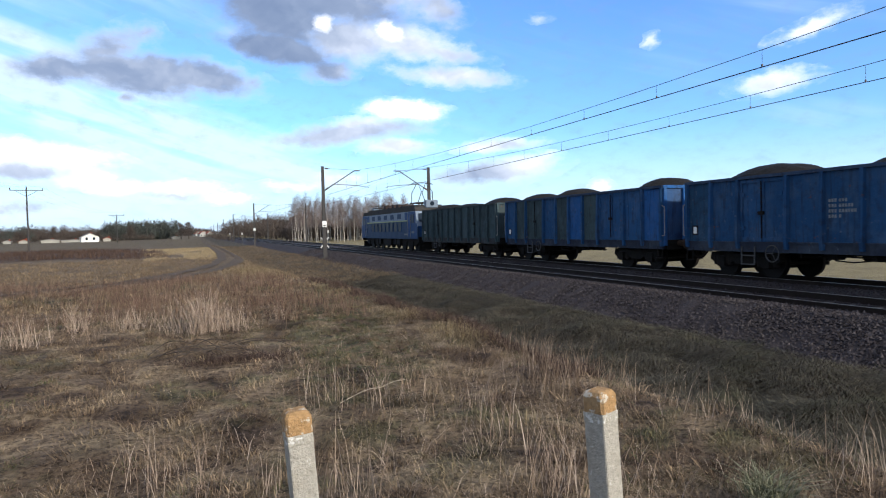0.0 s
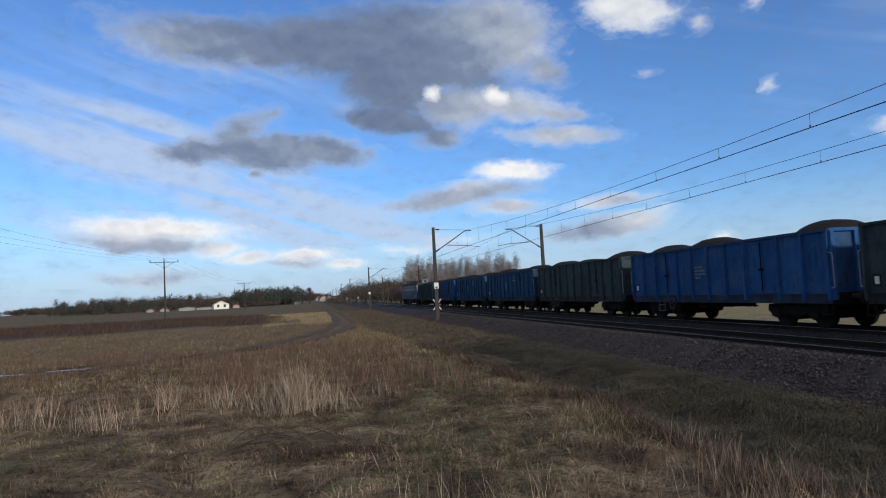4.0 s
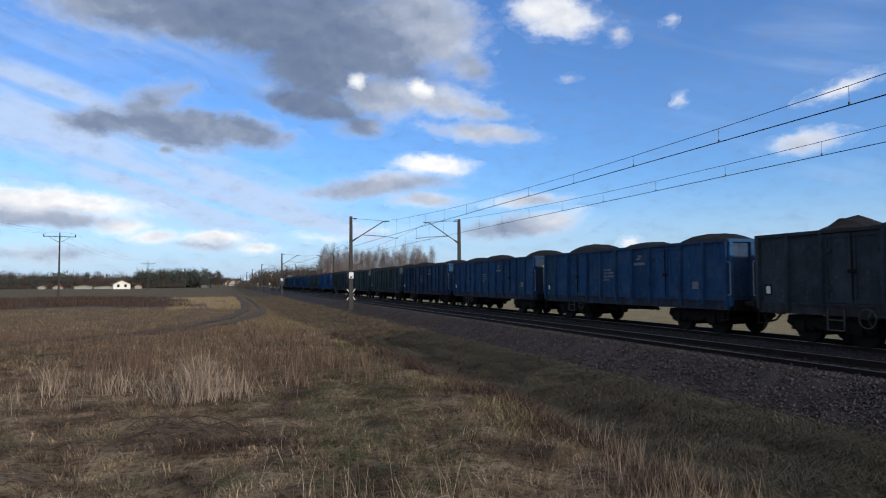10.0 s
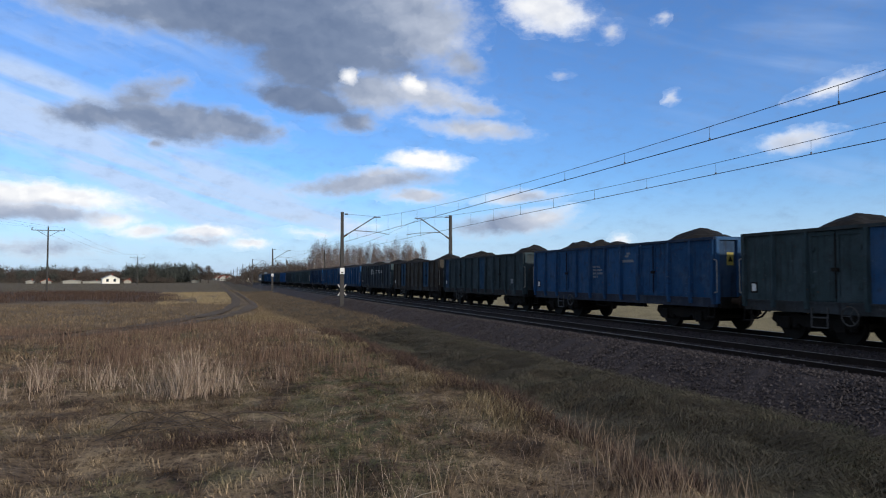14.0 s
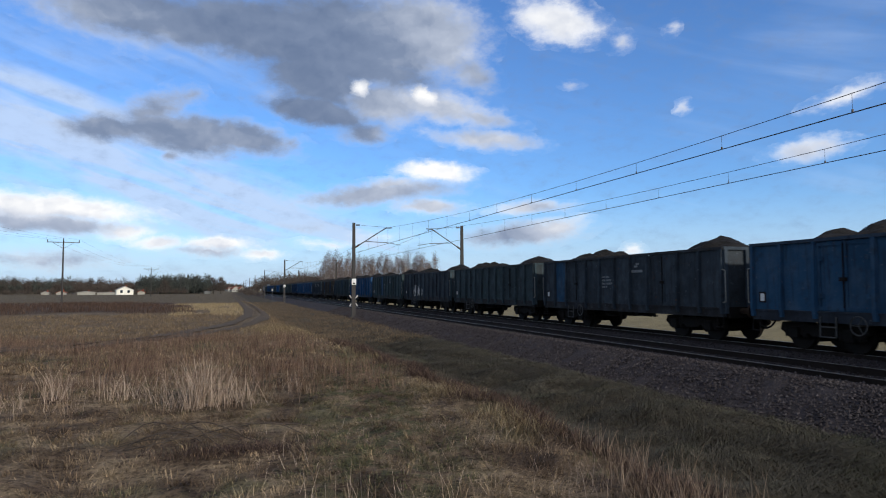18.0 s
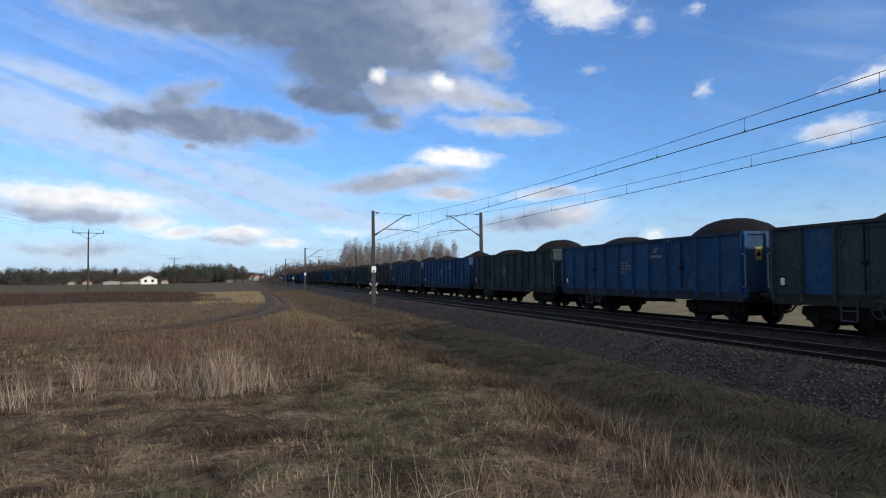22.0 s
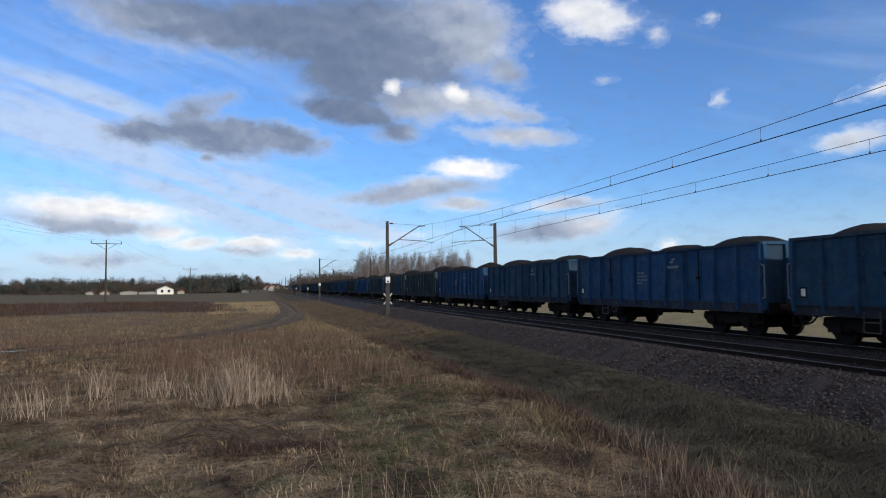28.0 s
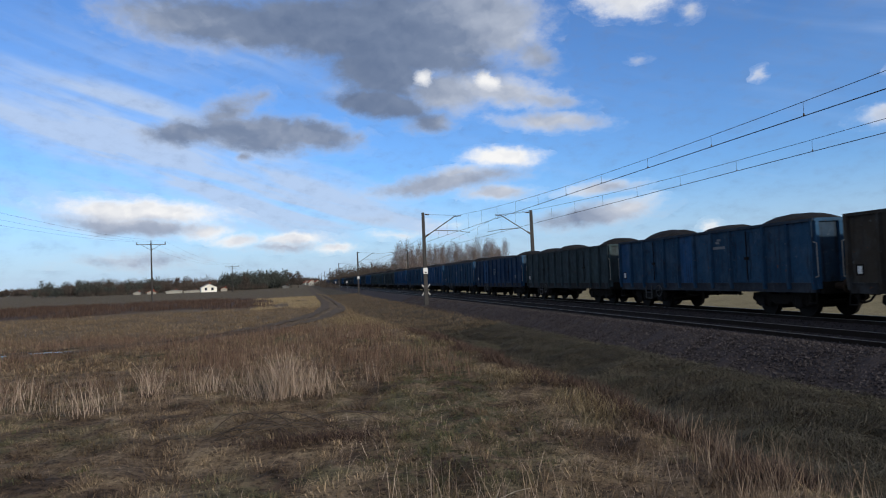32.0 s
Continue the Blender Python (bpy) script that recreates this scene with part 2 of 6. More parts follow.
def material(name, colour, rough=0.8, metal=0.0, grain=8.0, amount=0.35, stain=0.8, stain_amount=0.35, bump=0.3, bump_scale=None, second=None, own=False, island=None, wear=None, space="Object", gloss=None):
    """A surface with grain and stains at two scales. own: takes the object's colour. island: stops of a ramp by piece."""
    m = bpy.data.materials.new(name)
    m.use_nodes = True
    n = Nodes(m.node_tree)
    coord = n.add("ShaderNodeTexCoord").outputs[space] if space == "Object" else n.add("ShaderNodeNewGeometry").outputs["Position"]
    base = colour
    info = n.add("ShaderNodeObjectInfo")
    if own:
        base = info.outputs["Color"]
    if island:
        base = n.ramp(n.add("ShaderNodeNewGeometry").outputs["Random Per Island"], island)
    shift = n.add("ShaderNodeVectorMath", "MULTIPLY_ADD")
    n.put(shift.inputs[0], coord)
    shift.inputs[1].default_value = (1, 1, 1)
    if space == "Object":
        n.put(shift.inputs[2], n.math("MULTIPLY", info.outputs["Random"], 60.0))
    coord = shift.outputs[0]
    fine = n.noise(coord, grain, 5.0, 0.62)
    broad = n.noise(coord, stain, 4.0, 0.55)
    dark = n.mix(1.0, base, (1 - amount,) * 3, "MULTIPLY")
    col = n.mix(n.step(fine, 0.3, 0.7), dark, base)
    other = second or tuple(c * 0.5 for c in (colour if not own else (0.12, 0.11, 0.1)))
    col = n.mix(n.math("MULTIPLY", n.step(broad, 0.48, 0.72), stain_amount), col, other)
    if wear:
        spots = n.noise(coord, wear[1], 6.0, 0.7)
        col = n.mix(n.math("MULTIPLY", n.step(spots, wear[2], wear[2] + 0.06), 0.85), col, wear[0])
    bsdf = n.add("ShaderNodeBsdfPrincipled")
    n.put(bsdf.inputs["Base Color"], col)
    n.put(bsdf.inputs["Roughness"], n.math("MULTIPLY_ADD", broad, 0.2, rough - 0.1, clamp=True))
    bsdf.inputs["Metallic"].default_value = metal
    bsdf.inputs["Specular IOR Level"].default_value = gloss if gloss is not None else 0.5 if rough < 0.65 else 0.12
    if bump:
        b = n.add("ShaderNodeBump")
        b.inputs["Strength"].default_value, b.inputs["Distance"].default_value = bump, 0.02
        n.put(b.inputs["Height"], n.noise(coord, bump_scale or grain * 1.5, 5.0, 0.6))
        n.put(bsdf.inputs["Normal"], b.outputs[0])
    n.put(n.add("ShaderNodeOutputMaterial").inputs[0], bsdf.outputs[0])
    return m


RUST = (0.11, 0.05, 0.025)
# rusty buffers and couplings, browned: sun through the wagon gaps put into the colour
SUNLIT_RUST = material("sunlit_rusty_steel", (0.045, 0.03, 0.022), 0.85, 0.1, 20, 0.4, 3, 0.5, 0.4, second=(0.03, 0.022, 0.017))
GRIME = material("grimy_steel", (0.016, 0.014, 0.0125), 0.85, 0.2, 20, 0.4, 2, 0.5, 0.4, second=(0.022, 0.017, 0.013))
WHEEL = material("wheel_steel", (0.014, 0.012, 0.011), 0.7, 0.3, 20, 0.3, 2, 0.4, 0.2, second=(0.026, 0.019, 0.014))
COAL = material("coal", (0.016, 0.0145, 0.0138), 0.75, 0, 16, 0.6, 1.5, 0.4, 1.0, 12, second=(0.026, 0.023, 0.021))
HANDRAIL = material("pale_handrail_paint", (0.3, 0.29, 0.26), 0.6, 0.1, 20, 0.3, 3, 0.4, 0.1)
CHALK = material("pale_stencil", (0.2, 0.215, 0.225), 0.8, 0, 20, 0.4, 4, 0.6, 0, second=(0.1, 0.115, 0.13))
PALE = material("white_plate", (0.7, 0.7, 0.68), 0.6, 0, 20, 0.2, 4, 0.3, 0)
YELLOW = material("yellow_plate", (0.3, 0.24, 0.04), 0.6, 0, 20, 0.2, 4, 0.3, 0)
RAIL = material("rail_steel", (0.026, 0.019, 0.016), 0.7, 0.4, 25, 0.3, 2, 0.4, 0.2)
RAILHEAD = material("rail_head", (0.3, 0.28, 0.26), 0.42, 0.95, 25, 0.15, 2, 0.2, 0)
SLEEPER = material("sleeper_concrete", (0.14, 0.12, 0.105), 0.9, 0, 30, 0.3, 2.2, 0.45, 0.5, second=(0.08, 0.065, 0.055))
MASTCONC = material("mast_concrete", (0.062, 0.058, 0.056), 0.9, 0, 30, 0.3, 1.2, 0.5, 0.4, second=(0.038, 0.036, 0.035))
DULLWALL = material("weathered_wall", (0.34, 0.33, 0.29), 0.9, 0, 3, 0.2, 0.5, 0.4, 0.1)
DIMPAINT = material("worn_grey_paint", (0.05, 0.049, 0.047), 0.6, 0.2, 20, 0.3, 3, 0.4, 0.1)
OLDCONC = material("post_concrete", (0.37, 0.345, 0.295), 0.9, 0, 40, 0.25, 7, 0.5, 0.6, 90, second=(0.25, 0.225, 0.175), wear=((0.58, 0.57, 0.54), 20, 0.64))
OCHRE = material("ochre_cap_paint", (0.37, 0.225, 0.105), 0.85, 0, 50, 0.35, 10, 0.5, 0.6, 80, second=(0.34, 0.24, 0.14), wear=((0.5, 0.46, 0.38), 22, 0.55))
BALLAST = material("ballast_bed", (0.05, 0.042, 0.044), 0.95, 0, 30, 0.6, 0.6, 0.4, 1.0, 22, second=(0.032, 0.027, 0.028), space="World")
STONE = material("ballast_stones", (0.15, 0.13, 0.12), 0.9, 0, 20, 0.3, 1, 0.3, 0.3, island=[(0.0, (0.024, 0.02, 0.0215)), (0.6, (0.046, 0.039, 0.042)), (1.0, (0.09, 0.079, 0.081))], space="World")
GALV = material("galvanised_steel", (0.09, 0.09, 0.092), 0.6, 0.3, 25, 0.2, 3, 0.4, 0.1)
WIRE = material("wire_copper", (0.07, 0.06, 0.055), 0.6, 0.6, 25, 0.2, 3, 0.2, 0)
PORCELAIN = material("insulator", (0.05, 0.032, 0.026), 0.35, 0, 25, 0.2, 3, 0.2, 0)
ROAD = material("dirt_road", (0.095, 0.072, 0.052), 0.95, 0, 6, 0.4, 0.5, 0.5, 0.6, 9, second=(0.06, 0.046, 0.035), space="World")
WATER = material("puddle_water", (0.02, 0.022, 0.025), 0.08, 0, 2, 0.1, 1, 0.1, 0.03, 2)
BARK = material("dark_bark", (0.07, 0.055, 0.045), 0.9, 0, 6, 0.4, 1, 0.4, 0.4)
BIRCH = material("birch_bark", (0.42, 0.38, 0.33), 0.85, 0, 3, 0.5, 0.8, 0.4, 0.3, second=(0.12, 0.1, 0.09))
TWIG = material("bare_twigs", (0.1, 0.07, 0.06), 0.9, 0, 1, 0.2, 0.3, 0.4, 0, island=[(0, (0.1, 0.078, 0.073)), (0.6, (0.18, 0.143, 0.133)), (1, (0.27, 0.22, 0.205))])
# dark needles turned blue-grey: the haze of distance is put into the colour
HAZED_NEEDLE = material("hazed_conifer_needles", (0.03, 0.04, 0.03), 0.9, 0, 1, 0.3, 0.2, 0.4, 0, island=[(0, (0.04, 0.046, 0.042)), (0.6, (0.062, 0.07, 0.062)), (1, (0.095, 0.1, 0.087))])
# bare brown wood, lightened and greyed to carry some of the far haze
THICKET = material("thicket", (0.05, 0.036, 0.028), 0.95, 0, 1, 0.3, 0.2, 0.4, 0, island=[(0, (0.045, 0.036, 0.031)), (0.6, (0.085, 0.068, 0.057)), (1, (0.13, 0.105, 0.088))])
BRIGHTSTRAW = material("bright_straw", (0.3, 0.24, 0.14), 0.9, 0, 2, 0.1, 0.25, 0.2, 0, second=(0.2, 0.15, 0.08), island=[(0, (0.15, 0.112, 0.062)), (0.5, (0.26, 0.2, 0.115)), (1, (0.4, 0.32, 0.2))], space="World")
STRAW = material("dry_grass", (0.3, 0.24, 0.14), 0.9, 0, 2, 0.1, 0.25, 0.3, 0, second=(0.15, 0.11, 0.06), island=[(0, (0.075, 0.052, 0.029)), (0.3, (0.13, 0.095, 0.054)), (0.65, (0.2, 0.153, 0.09)), (1, (0.3, 0.245, 0.16))], space="World")
FRESH = material("fresh_grass", (0.12, 0.17, 0.06), 0.8, 0, 2, 0.1, 0.25, 0.2, 0, second=(0.1, 0.12, 0.05), island=[(0, (0.07, 0.074, 0.044)), (0.5, (0.125, 0.13, 0.078)), (1, (0.26, 0.25, 0.17))], space="World")
GREEN = material("green_grass", (0.1, 0.12, 0.05), 0.85, 0, 2, 0.1, 0.25, 0.3, 0, second=(0.14, 0.12, 0.06), island=[(0, (0.05, 0.054, 0.024)), (0.5, (0.088, 0.09, 0.042)), (1, (0.145, 0.137, 0.072))], space="World")
REED = material("pale_reeds", (0.5, 0.4, 0.27), 0.85, 0, 2, 0.1, 0.5, 0.2, 0, second=(0.3, 0.22, 0.13), island=[(0, (0.16, 0.112, 0.082)), (0.5, (0.3, 0.224, 0.17)), (1, (0.48, 0.384, 0.305))], space="World")
STEMS = material("red_brown_stems", (0.12, 0.06, 0.04), 0.9, 0, 2, 0.1, 0.5, 0.2, 0, second=(0.08, 0.05, 0.03), island=[(0, (0.06, 0.038, 0.03)), (0.6, (0.125, 0.079, 0.058)), (1, (0.235, 0.162, 0.118))], space="World")
SCRUB = material("dark_scrub", (0.06, 0.04, 0.03), 0.9, 0, 2, 0.1, 0.5, 0.2, 0, second=(0.04, 0.03, 0.022), island=[(0, (0.03, 0.019, 0.015)), (0.6, (0.066, 0.041, 0.031)), (1, (0.12, 0.08, 0.058))], space="World")
WALLWHITE = material("render_wall", (0.78, 0.75, 0.66), 0.9, 0, 3, 0.1, 0.3, 0.2, 0.1)
ROOFGREY = material("roof_sheet", (0.28, 0.27, 0.26), 0.7, 0, 3, 0.2, 0.5, 0.3, 0.2)
ROOFRED = material("red_roof", (0.24, 0.07, 0.045), 0.8, 0, 3, 0.2, 0.5, 0.3, 0.2)
GLASS = material("dark_window", (0.01, 0.018, 0.03), 0.35, 0, 3, 0.1, 0.5, 0.1, 0, gloss=0.05)
LOCOBLUE = material("loco_blue", (0.016, 0.05, 0.135), 0.45, 0, 12, 0.15, 1.2, 0.35, 0.05, second=(0.03, 0.05, 0.1), gloss=0.04)
LOCOSIDE = material("loco_side_blue", (0.026, 0.052, 0.105), 0.5, 0, 12, 0.2, 1.2, 0.4, 0.05, second=(0.02, 0.036, 0.066), gloss=0.04)
LOCOGREY = material("loco_grey", (0.17, 0.21, 0.26), 0.5, 0, 12, 0.15, 1.2, 0.35, 0.05, second=(0.09, 0.12, 0.16), gloss=0.04)
LOCOROOF = material("loco_roof", (0.05, 0.046, 0.042), 0.8, 0, 12, 0.3, 1.2, 0.5, 0.1, second=(0.032, 0.028, 0.025))
ROOFGEAR = material("red_brown_gear", (0.04, 0.026, 0.023), 0.7, 0, 12, 0.3, 1.2, 0.5, 0.1)
LOCOSTRIPE = material("loco_stripe", (0.25, 0.28, 0.08), 0.5, 0, 12, 0.15, 1.2, 0.35, 0)


def turf(n, p):
    """Patches of tan, brown and dark dead grass with dull green between them."""
    one, two, wide = n.noise(p, 1.35, 5.0, 0.64, 0.6), n.noise(p, 3.4, 5.0, 0.65, 0.4), n.noise(p, 0.3, 3.0, 0.5)
    col = n.ramp(one, [(0.31, (0.036, 0.025, 0.018)), (0.4, (0.088, 0.06, 0.04)), (0.51, (0.152, 0.109, 0.071)), (0.63, (0.24, 0.18, 0.116))])
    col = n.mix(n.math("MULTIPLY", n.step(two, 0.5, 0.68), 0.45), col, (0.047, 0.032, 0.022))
    green = n.math("MULTIPLY", n.step(wide, 0.45, 0.58), n.step(n.noise(n.mapping(p, loc=(9, 4, 0)), 1.4, 5.0, 0.65), 0.44, 0.6))
    # a greener strip leads along the bank
    sep = n.add("ShaderNodeSeparateXYZ")
    n.put(sep.inputs[0], p)
    off = n.math("ABSOLUTE", n.math("SUBTRACT", n.math("MULTIPLY_ADD", sep.outputs[1], -0.16, sep.outputs[0]), 0.45))
    strip = n.math("MULTIPLY", n.step(off, 1.3, 0.3), n.math("MULTIPLY", n.step(sep.outputs[1], 3.0, 7.0), n.step(sep.outputs[1], 24.0, 15.0)))
    green = n.math("MAXIMUM", n.math("MULTIPLY", green, 0.8), n.math("MULTIPLY", strip, n.step(two, 0.45, 0.58)))
    return n.mix(n.math("MULTIPLY", green, 0.7), col, (0.07, 0.08, 0.036)), two


def bands(n, p, col):
    """The fallow field farther off: straw, red-brown scrub and grey-brown meadow in bands."""
    sep = n.add("ShaderNodeSeparateXYZ")
    n.put(sep.inputs[0], p)
    x, y, z = sep.outputs
    mid, broad = n.noise(p, 0.7, 5.0, 0.62), n.noise(p, 0.12, 4.0, 0.55)
    wob = n.math("MULTIPLY_ADD", n.math("SUBTRACT", broad, 0.5), 20.0, y)
    ragged = n.math("MULTIPLY_ADD", n.math("SUBTRACT", n.noise(p, 0.05, 4.0, 0.6), 0.5), 75.0, y)
    straw = n.ramp(mid, [(0.3, (0.098, 0.069, 0.043)), (0.7, (0.178, 0.132, 0.084))])
    scrub = n.ramp(mid, [(0.3, (0.036, 0.022, 0.017)), (0.7, (0.075, 0.046, 0.033))])
    far = n.ramp(mid, [(0.3, (0.085, 0.066, 0.041)), (0.7, (0.135, 0.105, 0.064))])
    col = n.mix(n.math("MULTIPLY", n.step(wob, 24, 32), 0.85), col, straw)
    west = n.step(n.math("MULTIPLY_ADD", n.math("SUBTRACT", n.noise(p, 0.07, 4.0, 0.6), 0.5), 14.0, n.math("MULTIPLY_ADD", y, 0.1, x)), 3.5, 0.5)
    col = n.mix(n.math("MULTIPLY", n.math("MULTIPLY", n.step(ragged, 58, 70), west), 0.9), col, scrub)
    col = n.mix(n.step(ragged, 110, 140), col, far)
    verge = n.math("MULTIPLY", n.step(x, 2.9, 4.3), n.step(y, 20.0, 34.0))
    col = n.mix(n.math("MULTIPLY", verge, 0.8), col, n.ramp(mid, [(0.3, (0.066, 0.051, 0.037)), (0.7, (0.125, 0.096, 0.066))]))
    return col, x, mid


def finish(n, col, rough=0.95, height=None):
    bsdf = n.add("ShaderNodeBsdfPrincipled")
    n.put(bsdf.inputs["Base Color"], col)
    bsdf.inputs["Roughness"].default_value = rough
    bsdf.inputs["Specular IOR Level"].default_value = 0.15
    if height:
        b = n.add("ShaderNodeBump")
        b.inputs["Strength"].default_value, b.inputs["Distance"].default_value = 0.9, 0.08
        n.put(b.inputs["Height"], height)
        n.put(bsdf.inputs["Normal"], b.outputs[0])
    n.put(n.add("ShaderNodeOutputMaterial").inputs[0], bsdf.outputs[0])


def ground_material():
    m = bpy.data.materials.new("meadow_ground")
    m.use_nodes = True
    n = Nodes(m.node_tree)
    p = n.add("ShaderNodeNewGeometry").outputs["Position"]
    col, two = turf(n, p)
    fine = n.noise(p, 14.0, 6.0, 0.72)
    col, x, mid = bands(n, p, col)
    col = n.mix(n.step(x, 18.0, 21.0), col, n.ramp(mid, [(0.3, (0.17, 0.14, 0.075)), (0.7, (0.27, 0.225, 0.125))]))
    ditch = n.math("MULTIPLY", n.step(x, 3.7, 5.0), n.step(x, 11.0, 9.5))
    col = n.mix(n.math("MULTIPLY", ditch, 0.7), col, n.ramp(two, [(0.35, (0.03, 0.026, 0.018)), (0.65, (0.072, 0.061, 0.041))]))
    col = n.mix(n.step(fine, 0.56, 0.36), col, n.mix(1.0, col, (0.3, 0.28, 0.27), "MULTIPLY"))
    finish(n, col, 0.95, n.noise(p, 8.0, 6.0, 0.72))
    return m


def sward_material(name, bright=1.0):
    """Blades that take the colour of the turf they stand in, each a little lighter or darker."""
    m = bpy.data.materials.new(name)
    m.use_nodes = True
    n = Nodes(m.node_tree)
    geo = n.add("ShaderNodeNewGeometry")
    col, two = turf(n, geo.outputs["Position"])
    col, x, mid = bands(n, geo.outputs["Position"], col)
    k = n.ramp(geo.outputs["Random Per Island"], [(0.0, (0.5 * bright,) * 3), (0.5, (0.95 * bright,) * 3), (0.85, (1.35 * bright,) * 3), (1.0, (1.9 * bright, 1.85 * bright, 1.75 * bright))])
    finish(n, n.mix(1.0, col, k, "MULTIPLY"), 0.9)
    return m


SWARD = sward_material("sward")
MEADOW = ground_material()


def wagon_paint():
    m = bpy.data.materials.new("wagon_paint")
    m.use_nodes = True
    n = Nodes(m.node_tree)
    info = n.add("ShaderNodeObjectInfo")
    move = n.add("ShaderNodeVectorMath", "MULTIPLY_ADD")
    n.put(move.inputs[0], n.add("ShaderNodeTexCoord").outputs["Object"])
    move.inputs[1].default_value = (1, 1, 1)
    n.put(move.inputs[2], n.math("MULTIPLY", info.outputs["Random"], 90.0))
    p = move.outputs[0]
    col = info.outputs["Color"]
    fade = n.noise(p, 1.3, 5.0, 0.6)
    col = n.mix(n.math("MULTIPLY", n.step(fade, 0.42, 0.7), 0.5), col, n.mix(0.4, col, (0.1, 0.13, 0.16)))
    runs = n.noise(n.mapping(p, scale=(5, 9, 0.7)), 1.0, 5.0, 0.65)
    col = n.mix(n.math("MULTIPLY", n.step(runs, 0.5, 0.72), 0.6), col, (0.018, 0.017, 0.017))
    dirt = n.noise(p, 3.2, 6.0, 0.7)
    col = n.mix(n.math("MULTIPLY", n.step(dirt, 0.5, 0.7), 0.4), col, (0.024, 0.021, 0.018))
    rust = n.noise(p, 4.5, 6.0, 0.72)
    col = n.mix(n.math("MULTIPLY", n.step(rust, 0.64, 0.7), 0.85), col, RUST)
    scuff = n.noise(n.mapping(p, loc=(7, 3, 1)), 6.0, 6.0, 0.75)
    col = n.mix(n.math("MULTIPLY", n.step(scuff, 0.62, 0.68), 0.4), col, (0.16, 0.18, 0.2))
    bsdf = n.add("ShaderNodeBsdfPrincipled")
    n.put(bsdf.inputs["Base Color"], col)
    n.put(bsdf.inputs["Roughness"], n.math("MULTIPLY_ADD", dirt, 0.4, 0.45))
    bsdf.inputs["Specular IOR Level"].default_value = 0.04
    b = n.add("ShaderNodeBump")
    b.inputs["Strength"].default_value, b.inputs["Distance"].default_value = 0.8, 0.06
    n.put(b.inputs["Height"], n.noise(p, 2.2, 4.0, 0.55))
    n.put(bsdf.inputs["Normal"], b.outputs[0])
    n.put(n.add("ShaderNodeOutputMaterial").inputs[0], bsdf.outputs[0])
    return m


PAINT = wagon_paint()

# ---- mesh helpers ----


class Mesh:
    """Gathers faces of one part."""

    def __init__(self):
        self.v, self.f = [], []

    def add(self, verts, faces):
        k = len(self.v)
        self.v += [tuple(p) for p in verts]
        self.f += [tuple(i + k for i in f) for f in faces]
        return self

    def box(self, x0, x1, y0, y1, z0, z1, m=None, bevel=0.0):
        if bevel:
            bm = bmesh.new()
            bmesh.ops.create_cube(bm, size=1)
            for p in bm.verts:
                p.co = Vector(((x0 + x1) / 2 + p.co.x * (x1 - x0), (y0 + y1) / 2 + p.co.y * (y1 - y0), (z0 + z1) / 2 + p.co.z * (z1 - z0)))
            bmesh.ops.bevel(bm, geom=bm.edges[:], offset=bevel, segments=2, affect="EDGES", profile=0.5)
            bm.verts.index_update()
            vs, fs = [p.co.copy() for p in bm.verts], [[p.index for p in f.verts] for f in bm.faces]
            bm.free()
        else:
            vs = [Vector((x, y, z)) for z in (z0, z1) for y in (y0, y1) for x in (x0, x1)]
            fs = [(0, 2, 3, 1), (4, 5, 7, 6), (0, 1, 5, 4), (2, 6, 7, 3), (0, 4, 6, 2), (1, 3, 7, 5)]
        return self.add([m @ p for p in vs] if m else vs, fs)

    def rod(self, a, b, r0, r1=None, n=8, caps=True):
        a, b, r1 = Vector(a), Vector(b), r0 if r1 is None else r1
        q = (b - a).to_track_quat("Z", "Y").to_matrix()
        vs = [p + q @ Vector((r * math.cos(2 * math.pi * i / n), r * math.sin(2 * math.pi * i / n), 0)) for p, r in ((a, r0), (b, r1)) for i in range(n)]
        fs = [(i, (i + 1) % n, n + (i + 1) % n, n + i) for i in range(n)]
        if caps:
            fs += [tuple(reversed(range(n))), tuple(range(n, 2 * n))]
        return self.add(vs, fs)

    def line(self, points, r, n=5):
        for a, b in zip(points, points[1:]):
            self.rod(a, b, r, n=n, caps=False)
        return self

    def ring(self, centre, axis, big, small, n=16, k=6):
        q = Vector(axis).to_track_quat("Z", "Y").to_matrix()
        vs = [Vector(centre) + q @ Vector(((big + small * math.cos(2 * math.pi * j / k)) * math.cos(2 * math.pi * i / n), (big + small * math.cos(2 * math.pi * j / k)) * math.sin(2 * math.pi * i / n), small * math.sin(2 * math.pi * j / k))) for i in range(n) for j in range(k)]
        fs = [(i * k + j, ((i + 1) % n) * k + j, ((i + 1) % n) * k + (j + 1) % k, i * k + (j + 1) % k) for i in range(n) for j in range(k)]
        return self.add(vs, fs)

    def prism(self, outline, x0, x1):
        """An outline of (y, z) drawn out along x."""
        n = len(outline)
        vs = [(x, y, z) for x in (x0, x1) for y, z in outline]
        fs = [(i, (i + 1) % n, n + (i + 1) % n, n + i) for i in range(n)] + [tuple(reversed(range(n))), tuple(range(n, 2 * n))]
        return self.add(vs, fs)

    def data(self, name, mat, smooth=False):
        me = bpy.data.meshes.new(name)
        me.from_pydata(self.v, [], self.f)
        bm = bmesh.new()
        bm.from_mesh(me)
        bmesh.ops.recalc_face_normals(bm, faces=bm.faces[:])
        bm.to_mesh(me)
        bm.free()
        me.materials.append(mat)
        if smooth:
            me.shade_smooth()
        return me


